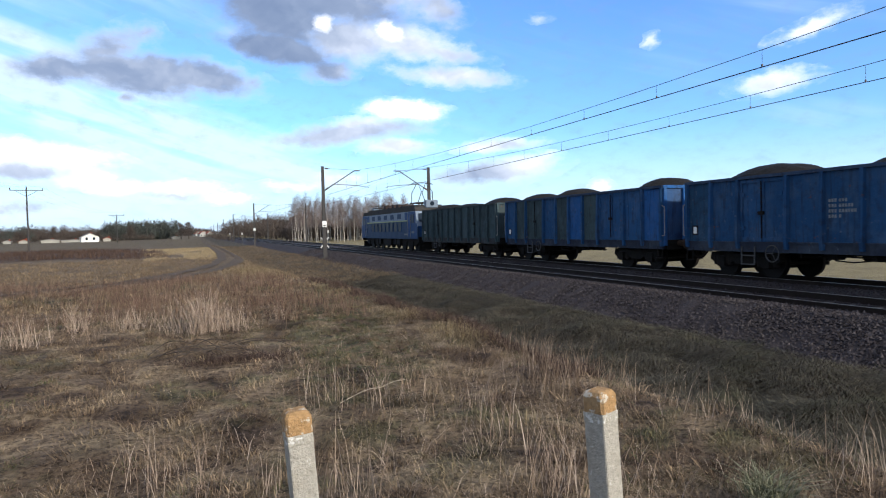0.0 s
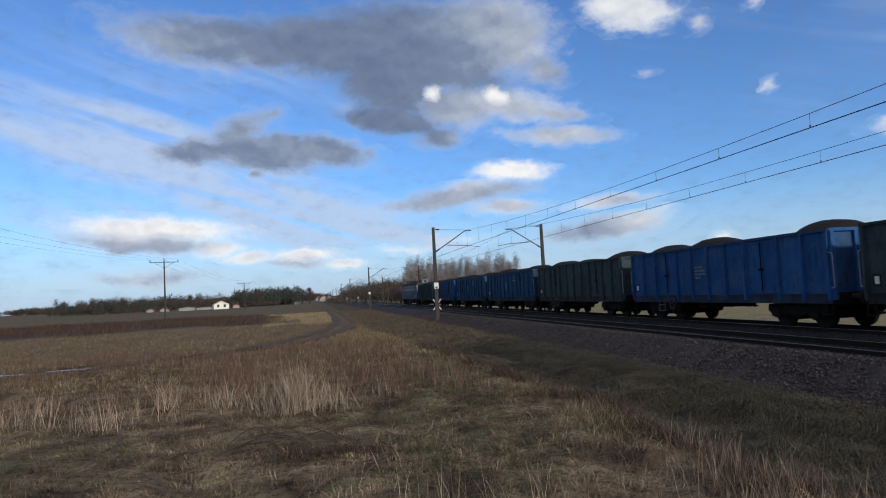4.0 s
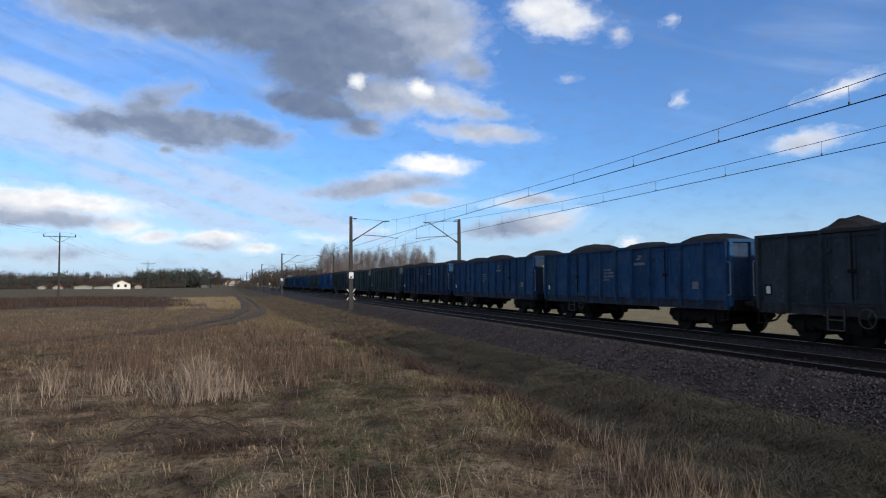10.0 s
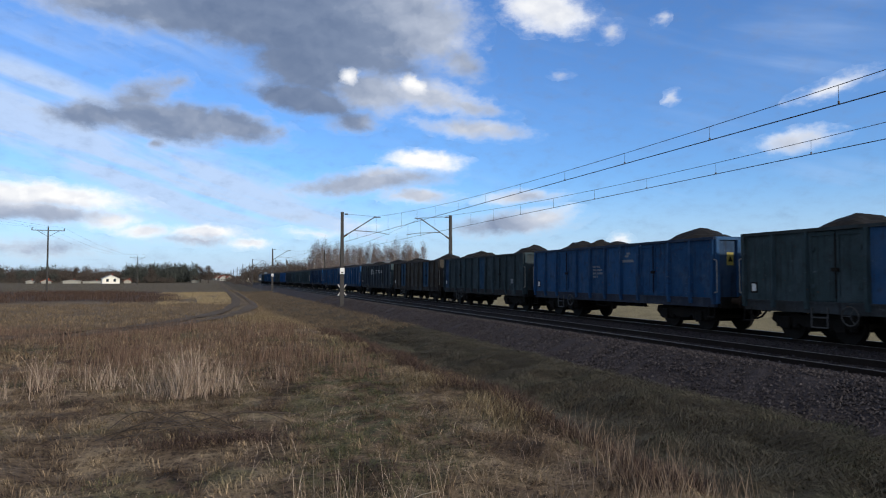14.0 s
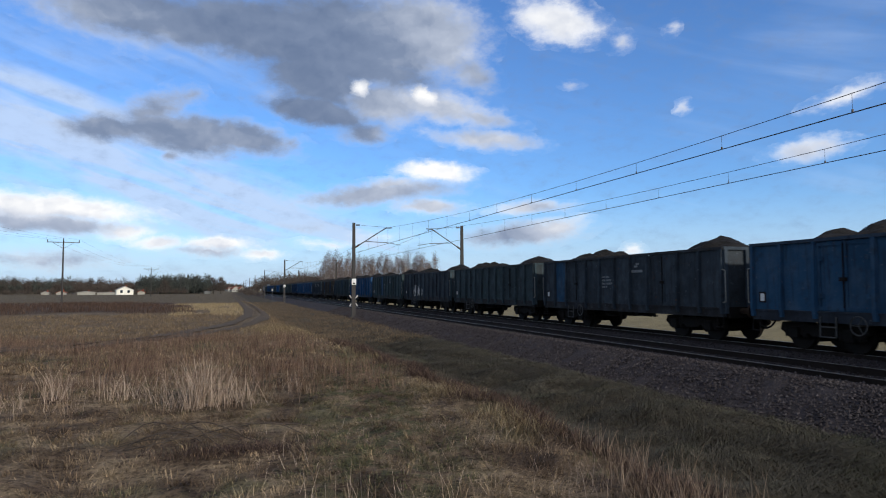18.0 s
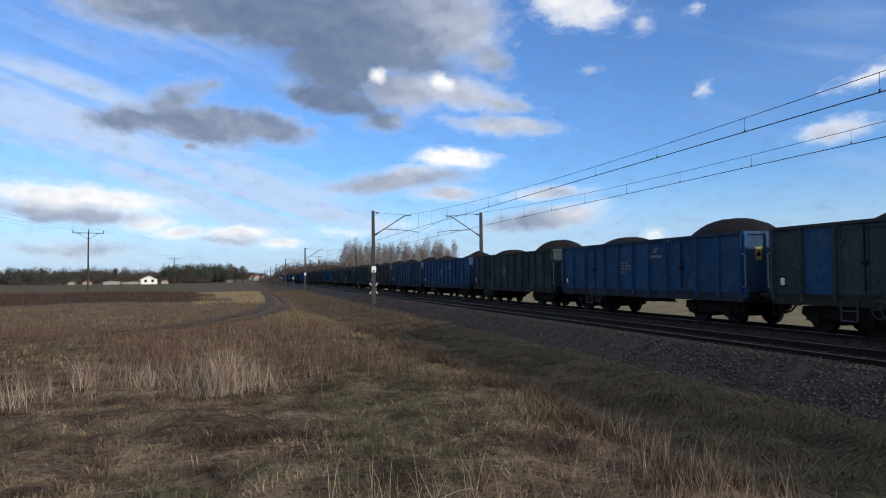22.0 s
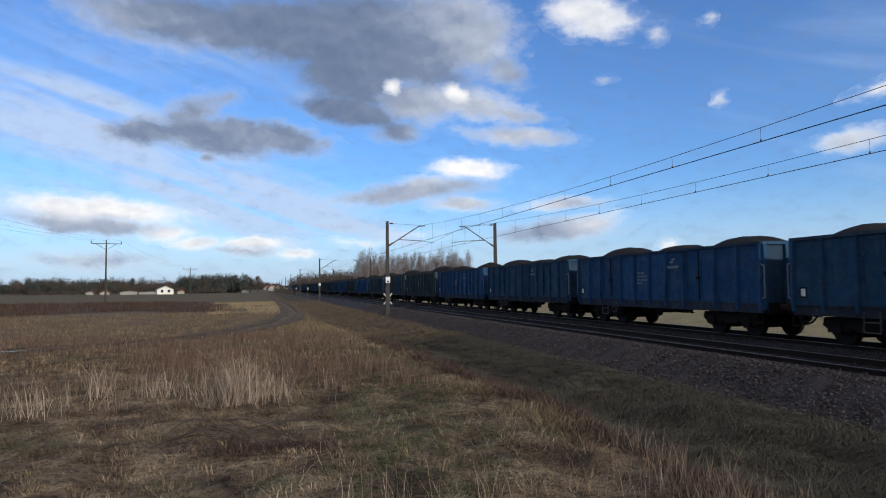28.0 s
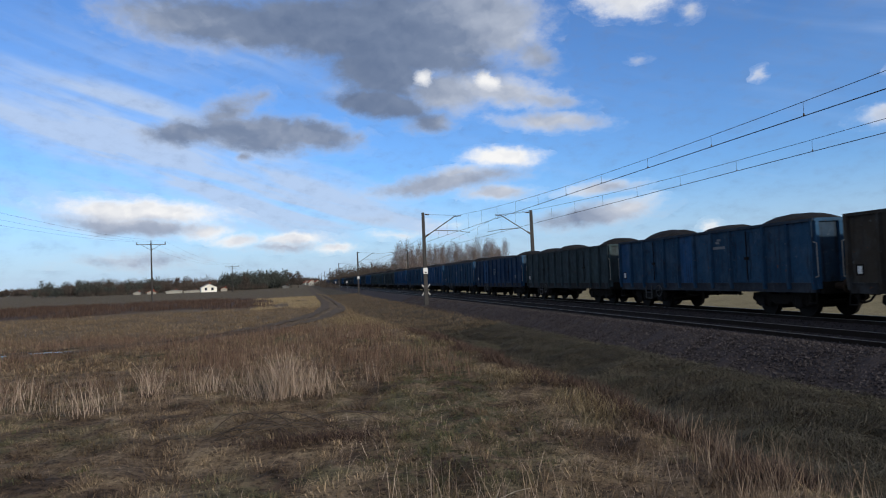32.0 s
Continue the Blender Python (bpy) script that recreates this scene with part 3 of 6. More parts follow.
def part(name, mesh, mat, parent=None, label="", smooth=False, at=None):
    """One mesh object under a thing or a part."""
    ob = new(name, mesh if isinstance(mesh, bpy.types.Mesh) else mesh.data(name, mat, smooth))
    ob.parent = parent
    if at:
        ob.matrix_basis = at
    if label:
        tagged(ob, label)
    return ob


def raw(name, verts, faces, mat):
    """A large mesh straight from arrays."""
    me = bpy.data.meshes.new(name)
    me.from_pydata(verts, [], faces)
    me.materials.append(mat)
    return me


def smooth01(v, a, b):
    k = min(1.0, max(0.0, (v - a) / (b - a)))
    return k * k * (3 - 2 * k)


def lie(x, y):
    """Height of the ground; the rails' top is 0."""
    edge = 3.95 - 1.3 * smooth01(y, 14, 45)
    z = 0.03 - 0.3 * smooth01(y, 14, 42) - 0.15 * smooth01(y, 45, 120)
    near = max(0.0, 1 - (abs(y) + abs(x)) / 90)
    z += (0.10 * noise.noise((x * 0.33, y * 0.33, 3)) + 0.05 * noise.noise((x * 1.1, y * 1.1, 7)) + smooth01(y, 1.5, 4) * (0.05 * noise.noise((x * 1.3, y * 1.3, 17)) + 0.05 * noise.noise((x * 2.3, y * 2.3, 27)))) * near
    wob = 0.25 * noise.noise((0.0, y * 0.25, 11))
    deep = -0.98 + 0.25 * smooth01(y, 20, 60)
    if x > edge - 0.8 + wob:
        z += (deep - z) * smooth01(x, edge - 0.25 + wob, edge + 1.7 + wob)
        z += (-0.66 - deep) * smooth01(x, 7.0, 9.3)
        z += (0.17 * noise.noise((x * 0.9, y * 0.6, 21)) + 0.16 * noise.noise((x * 1.5, y * 1.2, 23))) * smooth01(x, 4.6, 5.6) * (1 - smooth01(x, 8.2, 9.2)) * (1 - smooth01(y, 30, 60))
    return z if x < 9.4 else -0.66 - 0.05 * smooth01(x, 9.4, 24)


def graded(stops):
    """Grid lines: (value, step from here on) ..., last value."""
    out = []
    for (a, s), (b, _) in zip(stops, stops[1:]):
        k = max(1, round((b - a) / s))
        out += [a + (b - a) * i / k for i in range(k)]
    return out + [stops[-1][0]]


GRID = []


def heights(spots):
    """Heights of the ground's own mesh under many spots at once."""
    xs, ys, zs = GRID
    i = np.clip(np.searchsorted(xs, spots[:, 0]) - 1, 0, len(xs) - 2)
    j = np.clip(np.searchsorted(ys, spots[:, 1]) - 1, 0, len(ys) - 2)
    u, v = (spots[:, 0] - xs[i]) / (xs[i + 1] - xs[i]), (spots[:, 1] - ys[j]) / (ys[j + 1] - ys[j])
    return (zs[j, i] * (1 - u) + zs[j, i + 1] * u) * (1 - v) + (zs[j + 1, i] * (1 - u) + zs[j + 1, i + 1] * u) * v


def make_ground():
    xs = graded([(-2600, 400), (-600, 80), (-120, 12), (-36, 3), (-15, 0.5), (-8, 0.19), (9.5, 1.2), (22, 6), (60, 40), (600, 300), (2600, 1)])
    ys = graded([(-500, 80), (-60, 6), (-6, 0.5), (1, 0.19), (22, 0.5), (48, 2), (140, 12), (400, 60), (1000, 300), (4000, 1)])
    verts = [(x, y, lie(x, y)) for y in ys for x in xs]
    GRID.extend([np.array(xs), np.array(ys), np.array([p[2] for p in verts]).reshape(len(ys), len(xs))])
    w = len(xs)
    faces = [(j * w + i, j * w + i + 1, (j + 1) * w + i + 1, (j + 1) * w + i) for j in range(len(ys) - 1) for i in range(w - 1)]
    me = raw("ground", verts, faces, MEADOW)
    me.shade_smooth()
    tagged(new("ground", me), "rough fallow meadow of dry grass with a ditch along the railway", "ground", kind="structure")


make_ground()

# ---- railway ----
NEAR, FAR, STEP = 12.8, 16.8, 0.6
MAST_W, MAST_E, SPAN, FIRST = 10.0, 19.65, 72.0, 55.3


def make_ballast():
    ys = graded([(-70, 3), (0, 0.4), (60, 1.2), (160, 8), (700, 60), (2500, 1)])
    prof = [(9.3, -0.72), (9.7, -0.62), (10.3, -0.42), (10.9, -0.22), (11.3, -0.12), (11.94, -0.105), (12.1, -0.175), (13.5, -0.175), (13.66, -0.105), (14.8, -0.12), (15.94, -0.105), (16.1, -0.175), (17.5, -0.175), (17.66, -0.105), (18.3, -0.13), (18.8, -0.26), (19.8, -0.6), (20.4, -0.74)]
    verts, w = [], len(prof)
    for y in ys:
        for x, z in prof:
            k = 0.05 if y < 160 else 0.0
            verts.append((x + (k * noise.noise((x * 3, y * 2, 1)) * 2 if x < 11.2 else 0), y, z + k * (0.2 if 11.2 < x < 18.4 else 1.0) * noise.noise((x * 2.7, y * 2.2, 5))))
    faces = [(j * w + i, j * w + i + 1, (j + 1) * w + i + 1, (j + 1) * w + i) for j in range(len(ys) - 1) for i in range(w - 1)]
    bed = tagged(new("ballast_bed", raw("ballast_bed", verts, faces, BALLAST)), "grey-brown crushed stone ballast under both tracks", "ballast", kind="structure")
    # loose stones on the shoulder and between the rails
    rng = np.random.default_rng(4)
    n, m = 54000, 32000
    y = 4 + 66 * rng.random(n) ** 1.6
    x = np.concatenate([9.35 + 2.35 * rng.random(m), 11.3 + 6.9 * rng.random(n - m)])
    z = np.interp(x, [p[0] for p in prof], [p[1] for p in prof])
    r = 0.018 + 0.022 * rng.random(n) ** 2
    octa = np.array([(1, 0, 0), (-1, 0, 0), (0, 1, 0), (0, -1, 0), (0, 0, 1), (0, 0, -1)], float)
    v = octa[None] * (r[:, None, None] * (0.7 + 0.6 * rng.random((n, 6, 1)))) + (rng.random((n, 6, 3)) - 0.5) * r[:, None, None] * 0.5 + np.stack([x, y, z + 0.01], 1)[:, None]
    tri = np.array([(0, 2, 4), (2, 1, 4), (1, 3, 4), (3, 0, 4), (2, 0, 5), (1, 2, 5), (3, 1, 5), (0, 3, 5)])
    f = (tri[None] + 6 * np.arange(n)[:, None, None]).reshape(-1, 3)
    part("loose_stones", raw("loose_stones", v.reshape(-1, 3).tolist(), f.tolist(), STONE), None, bed)["kind"] = "stuff"
    return bed


def make_track(axis, label):
    track = tagged(new("railway_track"), label, "railway track", "tracks of the line", "structure")
    for side in (-1, 1):
        x = axis + side * 0.7535
        part("rail", Mesh().box(x - 0.075, x + 0.075, -70, 1500, -0.172, -0.16).box(x - 0.009, x + 0.009, -70, 1500, -0.16, -0.04).box(x - 0.035, x + 0.035, -70, 1500, -0.04, -0.003), RAIL, track)
        part("rail_head", Mesh().box(x - 0.03, x + 0.03, -70, 1500, -0.003, 0.0), RAILHEAD, track, "polished running surface")
    one = Mesh().add([(a * w, b * l, z) for z, w in ((-0.36, 0.15), (-0.172, 0.11)) for a, b, l in ((-1, -1, 1), (1, -1, 1), (1, 1, 1), (-1, 1, 1)) for l in (1.3,)], [(3, 2, 1, 0), (4, 5, 6, 7), (0, 1, 5, 4), (1, 2, 6, 5), (2, 3, 7, 6), (3, 0, 4, 7)])
    me = one.data("sleeper", SLEEPER)
    for i in range(150):
        part("sleeper", me, None, track, at=pose(axis, 4 + i * STEP, 0, 0, 0, 90))
    rest = Mesh()
    spots = [4 - i * STEP for i in range(1, 60)] + [4 + i * STEP for i in range(150, 620)]
    for y in spots:
        rest.add([(axis + p[1], y + p[0], p[2]) for p in one.v], one.f)
    part("sleepers_beyond", raw("sleepers_beyond", rest.v, rest.f, SLEEPER), None, track)["kind"] = "stuff"


def make_mast(name, side, x, y, sign=False):
    """side: +1 when the bracket reaches towards +x."""
    mast = tagged(new(name), "grey concrete catenary mast with a steel bracket beside the track", "catenary mast", "catenary masts")
    mast.matrix_basis = pose(x, y, -0.6, 0, 0, 0 if side > 0 else 180)
    t = 0.6
    part("footing", Mesh().box(-0.3, 0.3, -0.3, 0.3, -0.5, 0.12, bevel=0.03), MASTCONC, mast)
    part("pole", Mesh().add([(a * r, b * r * 0.8, z) for z, r in ((0.1, 0.17), (7.36 + t, 0.11)) for a, b in ((-1, -1), (1, -1), (1, 1), (-1, 1))], [(3, 2, 1, 0), (4, 5, 6, 7), (0, 1, 5, 4), (1, 2, 6, 5), (2, 3, 7, 6), (3, 0, 4, 7)]), MASTCONC, mast)
    part("strut", Mesh().rod((0.15, 0, 5.3 + t), (2.75, 0, 6.98 + t), 0.045).rod((2.75, 0, 6.98 + t), (3.3, 0, 7.02 + t), 0.045), GALV, mast)
    part("stay", Mesh().rod((0.1, 0, 7.2 + t), (2.9, 0, 7.05 + t), 0.014, n=6), GALV, mast)
    part("registration_arm", Mesh().rod((0.95, 0, 5.82 + t), (3.0, 0, 5.72 + t), 0.03).rod((3.0, 0, 5.72 + t), (4.05, 0, 5.55 + t), 0.022), GALV, mast)
    part("insulator", Mesh().rod((0.12, 0, 5.28 + t), (0.45, 0, 5.5 + t), 0.075, n=10), PORCELAIN, mast)
    part("insulator", Mesh().rod((0.2, 0, 7.19 + t), (0.5, 0, 7.18 + t), 0.06, n=10), PORCELAIN, mast)
    if sign:
        plate = part("number_plate", Mesh().box(-0.19, 0.19, -0.17, -0.15, 2.75 + t - 0.6, 3.25 + t - 0.6, bevel=0.006), PALE, mast, "white plate with dark bars")
        part("plate_bar", Mesh().box(-0.09, 0.09, -0.175, -0.171, 2.8 + t - 0.6, 2.92 + t - 0.6), GRIME, plate)
    return mast


def tube(name, points, r, n=5, mat=None):
    """One unbroken wire through the points, all nearly along y."""
    vs = [(x + r * math.cos(2 * math.pi * i / n), y, z + r * math.sin(2 * math.pi * i / n)) for x, y, z in points for i in range(n)]
    fs = [(k * n + i, k * n + (i + 1) % n, (k + 1) * n + (i + 1) % n, (k + 1) * n + i) for k in range(len(points) - 1) for i in range(n)]
    return raw(name, vs, fs, mat or WIRE)


def make_wires(axis, label, low, top, first):
    """Two contact wires, a sagging messenger wire and droppers of one track."""
    line = tagged(new("overhead_line"), label, "overhead line", "overhead lines")
    for off in (-0.02, 0.02):
        part("contact_wire", tube("contact_wire", [(axis + off + 0.2 * (1 if k % 2 else -1), FIRST + SPAN * k, low) for k in range(-2, 12)], 0.0085), None, line)
    for k in range(-2, 11):
        y0, n = FIRST + SPAN * k, 18
        sag = [(axis, y0 + SPAN * i / n, top + 1.12 * (2 * i / n - 1) ** 2) for i in range(n + 1)]
        part("messenger_wire", tube("messenger_wire", sag, 0.0095), None, line)
        if k < 4:
            for i in range(n):
                y = y0 + first + 4 * i
                z = top + 1.12 * (2 * (y - y0) / SPAN - 1) ** 2
                if y - y0 < SPAN:
                    dropper = part("dropper", Mesh().rod((axis, y, low), (axis, y, z), 0.006, n=4), WIRE, line)
                    if k < 1:
                        part("clamp", Mesh().box(axis - 0.018, axis + 0.018, y - 0.015, y + 0.015, low, low + 0.06), WIRE, dropper)


make_ballast()
make_track(NEAR, "empty near railway track on concrete sleepers in ballast")
make_track(FAR, "far railway track carrying the coal train")
for k in range(-1, 8):
    make_mast("catenary_mast", 1, MAST_W, FIRST + SPAN * k, k in (0, 1))
    make_mast("catenary_mast", -1, MAST_E, FIRST + SPAN * k)
make_wires(NEAR, "contact and messenger wires above the near track", 5.575, 5.92, 3.43)
make_wires(FAR, "contact and messenger wires above the far track", 5.48, 5.875, 3.75)

# ---- coal wagons ----
PITCH, HALF, SIDE, RIM = 14.04, 6.4, 1.45, 3.13
BLUE, SKYBLUE, TEAL, NAVY = (0.017, 0.058, 0.135), (0.017, 0.074, 0.205), (0.018, 0.053, 0.102), (0.013, 0.034, 0.075)
OLIVE, DARK, BROWN, SLATE = (0.034, 0.053, 0.058), (0.028, 0.042, 0.048), (0.042, 0.035, 0.028), (0.03, 0.039, 0.049)
PANELS = ["p0", "p1", "a", "p2", "p3", "p4", "p5", "b", "p6", "p7"]
WIDTHS = [1.15, 1.15, 1.8, 1.15, 1.15, 1.15, 1.15, 1.8, 1.15, 1.15]


def heap(seed, humps, rough):
    """Coal in the hold, heaped above the rim."""
    ny, nx = 60, 12
    verts = []
    for j in range(ny + 1):
        y = HALF - 0.1 - (2 * HALF - 0.2) * j / ny
        for i in range(nx + 1):
            x = -SIDE + 0.07 + (2 * SIDE - 0.14) * i / nx
            top = 2.9
            for c, h, w in humps:
                d = math.hypot((y - c) / w, x / 1.5)
                top = max(top, 2.9 + (h * 0.86 + 0.2) * max(0.0, 1 - d ** (2.5 if rough < 0.04 else 1.35)))
            top += rough * (noise.noise((x * 2.2 + seed, y * 2.2, seed)) + 0.6 * noise.noise((x * 6, y * 6, seed)))
            verts.append((x, y, top))
    w = nx + 1
    return raw("coal_load", verts, [(j * w + i, j * w + i + 1, (j + 1) * w + i + 1, (j + 1) * w + i) for j in range(ny) for i in range(nx)], COAL)


HEAPS = [
    heap(1, [(4.3, 0.42, 1.6), (0.2, 0.3, 1.7), (-4.6, 0.45, 1.7)], 0.03),
    heap(2, [(3.9, 0.5, 2.0), (-0.4, 0.34, 1.5), (-4.2, 0.42, 1.9)], 0.03),
    heap(3, [(4.8, 0.4, 1.4), (1.3, 0.45, 1.5), (-5.0, 0.48, 1.3)], 0.03),
    heap(4, [(3.7, 0.58, 1.5), (1.6, 0.36, 0.8), (-4.5, 0.66, 1.6)], 0.08),
    heap(5, [(4.3, 0.58, 1.3), (2.6, 0.5, 0.8), (1.2, 0.36, 0.9), (-4.0, 0.62, 1.8)], 0.09),
    heap(6, [(4.5, 0.48, 0.9), (3.1, 0.62, 0.9), (1.9, 0.4, 0.7), (-4.6, 0.62, 1.6)], 0.1),
    heap(7, [(2.6, 0.42, 1.7), (-4.3, 0.74, 2.1)], 0.03),
]


def make_wheelset(parent, y):
    w = part("wheelset", Mesh().rod((-0.95, 0, 0), (0.95, 0, 0), 0.08, n=8), WHEEL, parent, at=pose(0, y, 0.46))
    for s in (-1, 1):
        m = Mesh().rod((s * 0.68, 0, 0), (s * 0.82, 0, 0), 0.455, n=24).rod((s * 0.665, 0, 0), (s * 0.69, 0, 0), 0.49, n=24).rod((s * 0.82, 0, 0), (s * 0.86, 0, 0), 0.14, n=10)
        part("wheel", m, WHEEL, w)
    return w


def make_bogie(wagon, y):
    frame_mesh = Mesh()
    for s in (-1, 1):
        x = s * 1.0
        frame_mesh.prism([(-1.42, 0.56), (-1.36, 0.78), (-0.55, 0.84), (-0.4, 0.74), (0.4, 0.74), (0.55, 0.84), (1.36, 0.78), (1.42, 0.56), (1.2, 0.42), (0.62, 0.42), (0.45, 0.5), (0.3, 0.4), (-0.3, 0.4), (-0.45, 0.5), (-0.62, 0.42), (-1.2, 0.42)], x - 0.09, x + 0.09)
    frame_mesh.box(-1.0, 1.0, -0.2, 0.2, 0.45, 0.85)
    b = part("bogie", frame_mesh, GRIME, wagon, "grimy cast bogie frame", at=pose(0, y, 0))
    for s in (-1, 1):
        for a in (-0.9, 0.9):
            part("spring", Mesh().rod((s * 1.0, a - 0.3, 0.36), (s * 1.0, a - 0.3, 0.72), 0.1, n=8), GRIME, b)
            part("spring", Mesh().rod((s * 1.0, a + 0.3, 0.36), (s * 1.0, a + 0.3, 0.72), 0.1, n=8), GRIME, b)
            part("axle_box", Mesh().box(s * 1.02 - 0.14, s * 1.02 + 0.14, a - 0.16, a + 0.16, 0.32, 0.66, bevel=0.03), GRIME, b)
    for a in (-0.9, 0.9):
        make_wheelset(b, a)
        part("brake_shoe", Mesh().box(-0.8, 0.8, a * 0.42 - 0.05, a * 0.42 + 0.05, 0.25, 0.62), GRIME, b)
    return b


def make_wagon():
    w = new("coal_wagon")
    y = HALF
    ribs = [HALF - 0.06]
    for name, wide in zip(PANELS, WIDTHS):
        a, b = y, y - wide
        if name in "ab":
            for k in (0, 1):
                c, d = a - 0.06 - k * (wide - 0.12) / 2, a - 0.06 - (k + 1) * (wide - 0.12) / 2
                m = Mesh().box(-SIDE + 0.02, -SIDE + 0.05, d + 0.005, c - 0.005, 1.12, RIM - 0.07)
                for z0, z1 in ((1.17, 1.27), (RIM - 0.22, RIM - 0.12)):
                    m.box(-SIDE - 0.01, -SIDE + 0.02, d + 0.02, c - 0.02, z0, z1)
                for y0, y1 in ((d + 0.02, d + 0.1), (c - 0.1, c - 0.02)):
                    m.box(-SIDE - 0.01, -SIDE + 0.02, y0, y1, 1.27, RIM - 0.22)
                door = part("door_leaf", m, PAINT, w)
                door["panel"] = name
                for z in (1.5, 2.5):
                    part("door_hinge", Mesh().box(-SIDE - 0.03, -SIDE - 0.01, (c - 0.2) if k == 0 else (d + 0.08), (c - 0.08) if k == 0 else (d + 0.2), z, z + 0.12), PAINT, w)["panel"] = name
            part("door_latch", Mesh().rod((-SIDE - 0.03, (a + b) / 2, 1.25), (-SIDE - 0.03, (a + b) / 2, 2.95), 0.018, n=6).box(-SIDE - 0.07, -SIDE - 0.01, (a + b) / 2 - 0.1, (a + b) / 2 + 0.1, 1.95, 2.05), GRIME, w)
        else:
            part("side_panel", Mesh().box(-SIDE, -SIDE + 0.04, b, a, 1.12, RIM - 0.08), PAINT, w)["panel"] = name
        y = b
        ribs.append(max(y, -HALF + 0.06))
    for y in ribs:
        part("side_rib", Mesh().add([(x, y + s * h, z) for z, dx in ((0.93, 0.04), (1.25, 0.0), (RIM - 0.08, 0.05)) for x, s, h in ((-SIDE, -1, 0.075), (-SIDE - 0.13 + dx, -1, 0.05), (-SIDE - 0.13 + dx, 1, 0.05), (-SIDE, 1, 0.075))], [(k * 4 + i, k * 4 + i + 1, k * 4 + i + 5, k * 4 + i + 4) for k in (0, 1) for i in range(3)] + [(3, 2, 1, 0), (8, 9, 10, 11)]), PAINT, w)
    part("top_rail", Mesh().box(-SIDE - 0.07, -SIDE + 0.06, -HALF - 0.03, HALF + 0.03, RIM - 0.09, RIM), PAINT, w)
    part("solebar", Mesh().box(-SIDE - 0.02, -SIDE + 0.08, -HALF, HALF, 0.83, 1.12).box(-SIDE - 0.05, -SIDE + 0.1, -HALF, HALF, 1.09, 1.14), PAINT, w)
    far = Mesh().box(SIDE - 0.04, SIDE, -HALF, HALF, 1.12, RIM - 0.08)
    for y in ribs:
        far.box(SIDE, SIDE + 0.07, y - 0.06, y + 0.06, 1.0, RIM - 0.08)
    part("side_wall", far, PAINT, w)
    part("top_rail", Mesh().box(SIDE - 0.06, SIDE + 0.07, -HALF - 0.03, HALF + 0.03, RIM - 0.09, RIM), PAINT, w)
    part("solebar", Mesh().box(SIDE - 0.08, SIDE + 0.02, -HALF, HALF, 0.83, 1.14), PAINT, w)
    part("floor", Mesh().box(-SIDE + 0.04, SIDE - 0.04, -HALF + 0.05, HALF - 0.05, 1.14, 1.22), GRIME, w)
    for s in (-1, 1):
        e = s * HALF
        part("end_wall", Mesh().box(-SIDE, SIDE, min(e, e - s * 0.04), max(e, e - s * 0.04), 1.0, RIM - 0.1), PAINT, w)["panel"] = "e"
        part("end_rail", Mesh().box(-SIDE - 0.02, SIDE + 0.02, min(e + s * 0.06, e - s * 0.06), max(e + s * 0.06, e - s * 0.06), RIM - 0.1, RIM + 0.004), PAINT, w)["panel"] = "e"
        for x in (-SIDE + 0.05, -0.55, 0.55, SIDE - 0.05):
            part("end_rib", Mesh().box(x - 0.06, x + 0.06, min(e, e + s * 0.09), max(e, e + s * 0.09), 0.95, RIM - 0.1), PAINT, w)["panel"] = "e"
        part("headstock", Mesh().box(-1.35, 1.35, min(e, e + s * 0.14), max(e, e + s * 0.14), 0.8, 1.16), GRIME, w)
        for x in (-0.875, 0.875):
            part("buffer", Mesh().rod((x, e + s * 0.1, 1.03), (x, e + s * 0.45, 1.03), 0.1, n=10).rod((x, e + s * 0.4, 1.03), (x, e + s * 0.58, 1.03), 0.075, n=10).rod((x, e + s * 0.57, 1.03), (x, e + s * 0.615, 1.03), 0.225, n=16), SUNLIT_RUST, w)
        part("coupling", Mesh().rod((0, e, 0.98), (0, e + s * 0.62, 0.95), 0.05, n=6).ring((0, e + s * 0.5, 0.85), (1, 0, 0), 0.13, 0.025, 10, 5), SUNLIT_RUST, w)
        part("brake_hose", Mesh().line([(-0.35, e + s * 0.12, 0.98), (-0.38, e + s * 0.25, 0.72), (-0.4, e + s * 0.4, 0.56), (-0.4, e + s * 0.6, 0.5)], 0.032, 6), GRIME, w)
        part("handrail", Mesh().line([(-SIDE - 0.05, e - s * 0.02, 1.3), (-SIDE - 0.05, e + s * 0.13, 1.34), (-SIDE - 0.05, e + s * 0.13, 2.35), (-SIDE - 0.05, e - s * 0.02, 2.4)], 0.016, 6), HANDRAIL, w)
        part("footstep", Mesh().line([(-SIDE, e - s * 0.3, 0.95), (-SIDE - 0.06, e - s * 0.3, 0.5), (-SIDE - 0.06, e - s * 0.02, 0.5), (-SIDE, e - s * 0.02, 0.95)], 0.02, 6).box(-SIDE - 0.12, -SIDE + 0.05, e - 0.16 - s * 0.16, e + 0.16 - s * 0.16, 0.49, 0.52), GRIME, w)
        make_bogie(w, s * 4.3)
    part("centre_sill", Mesh().box(-0.25, 0.25, -HALF, HALF, 0.85, 1.14).box(-1.3, 1.3, -1.6, -1.45, 0.95, 1.14).box(-1.3, 1.3, 1.45, 1.6, 0.95, 1.14), GRIME, w)
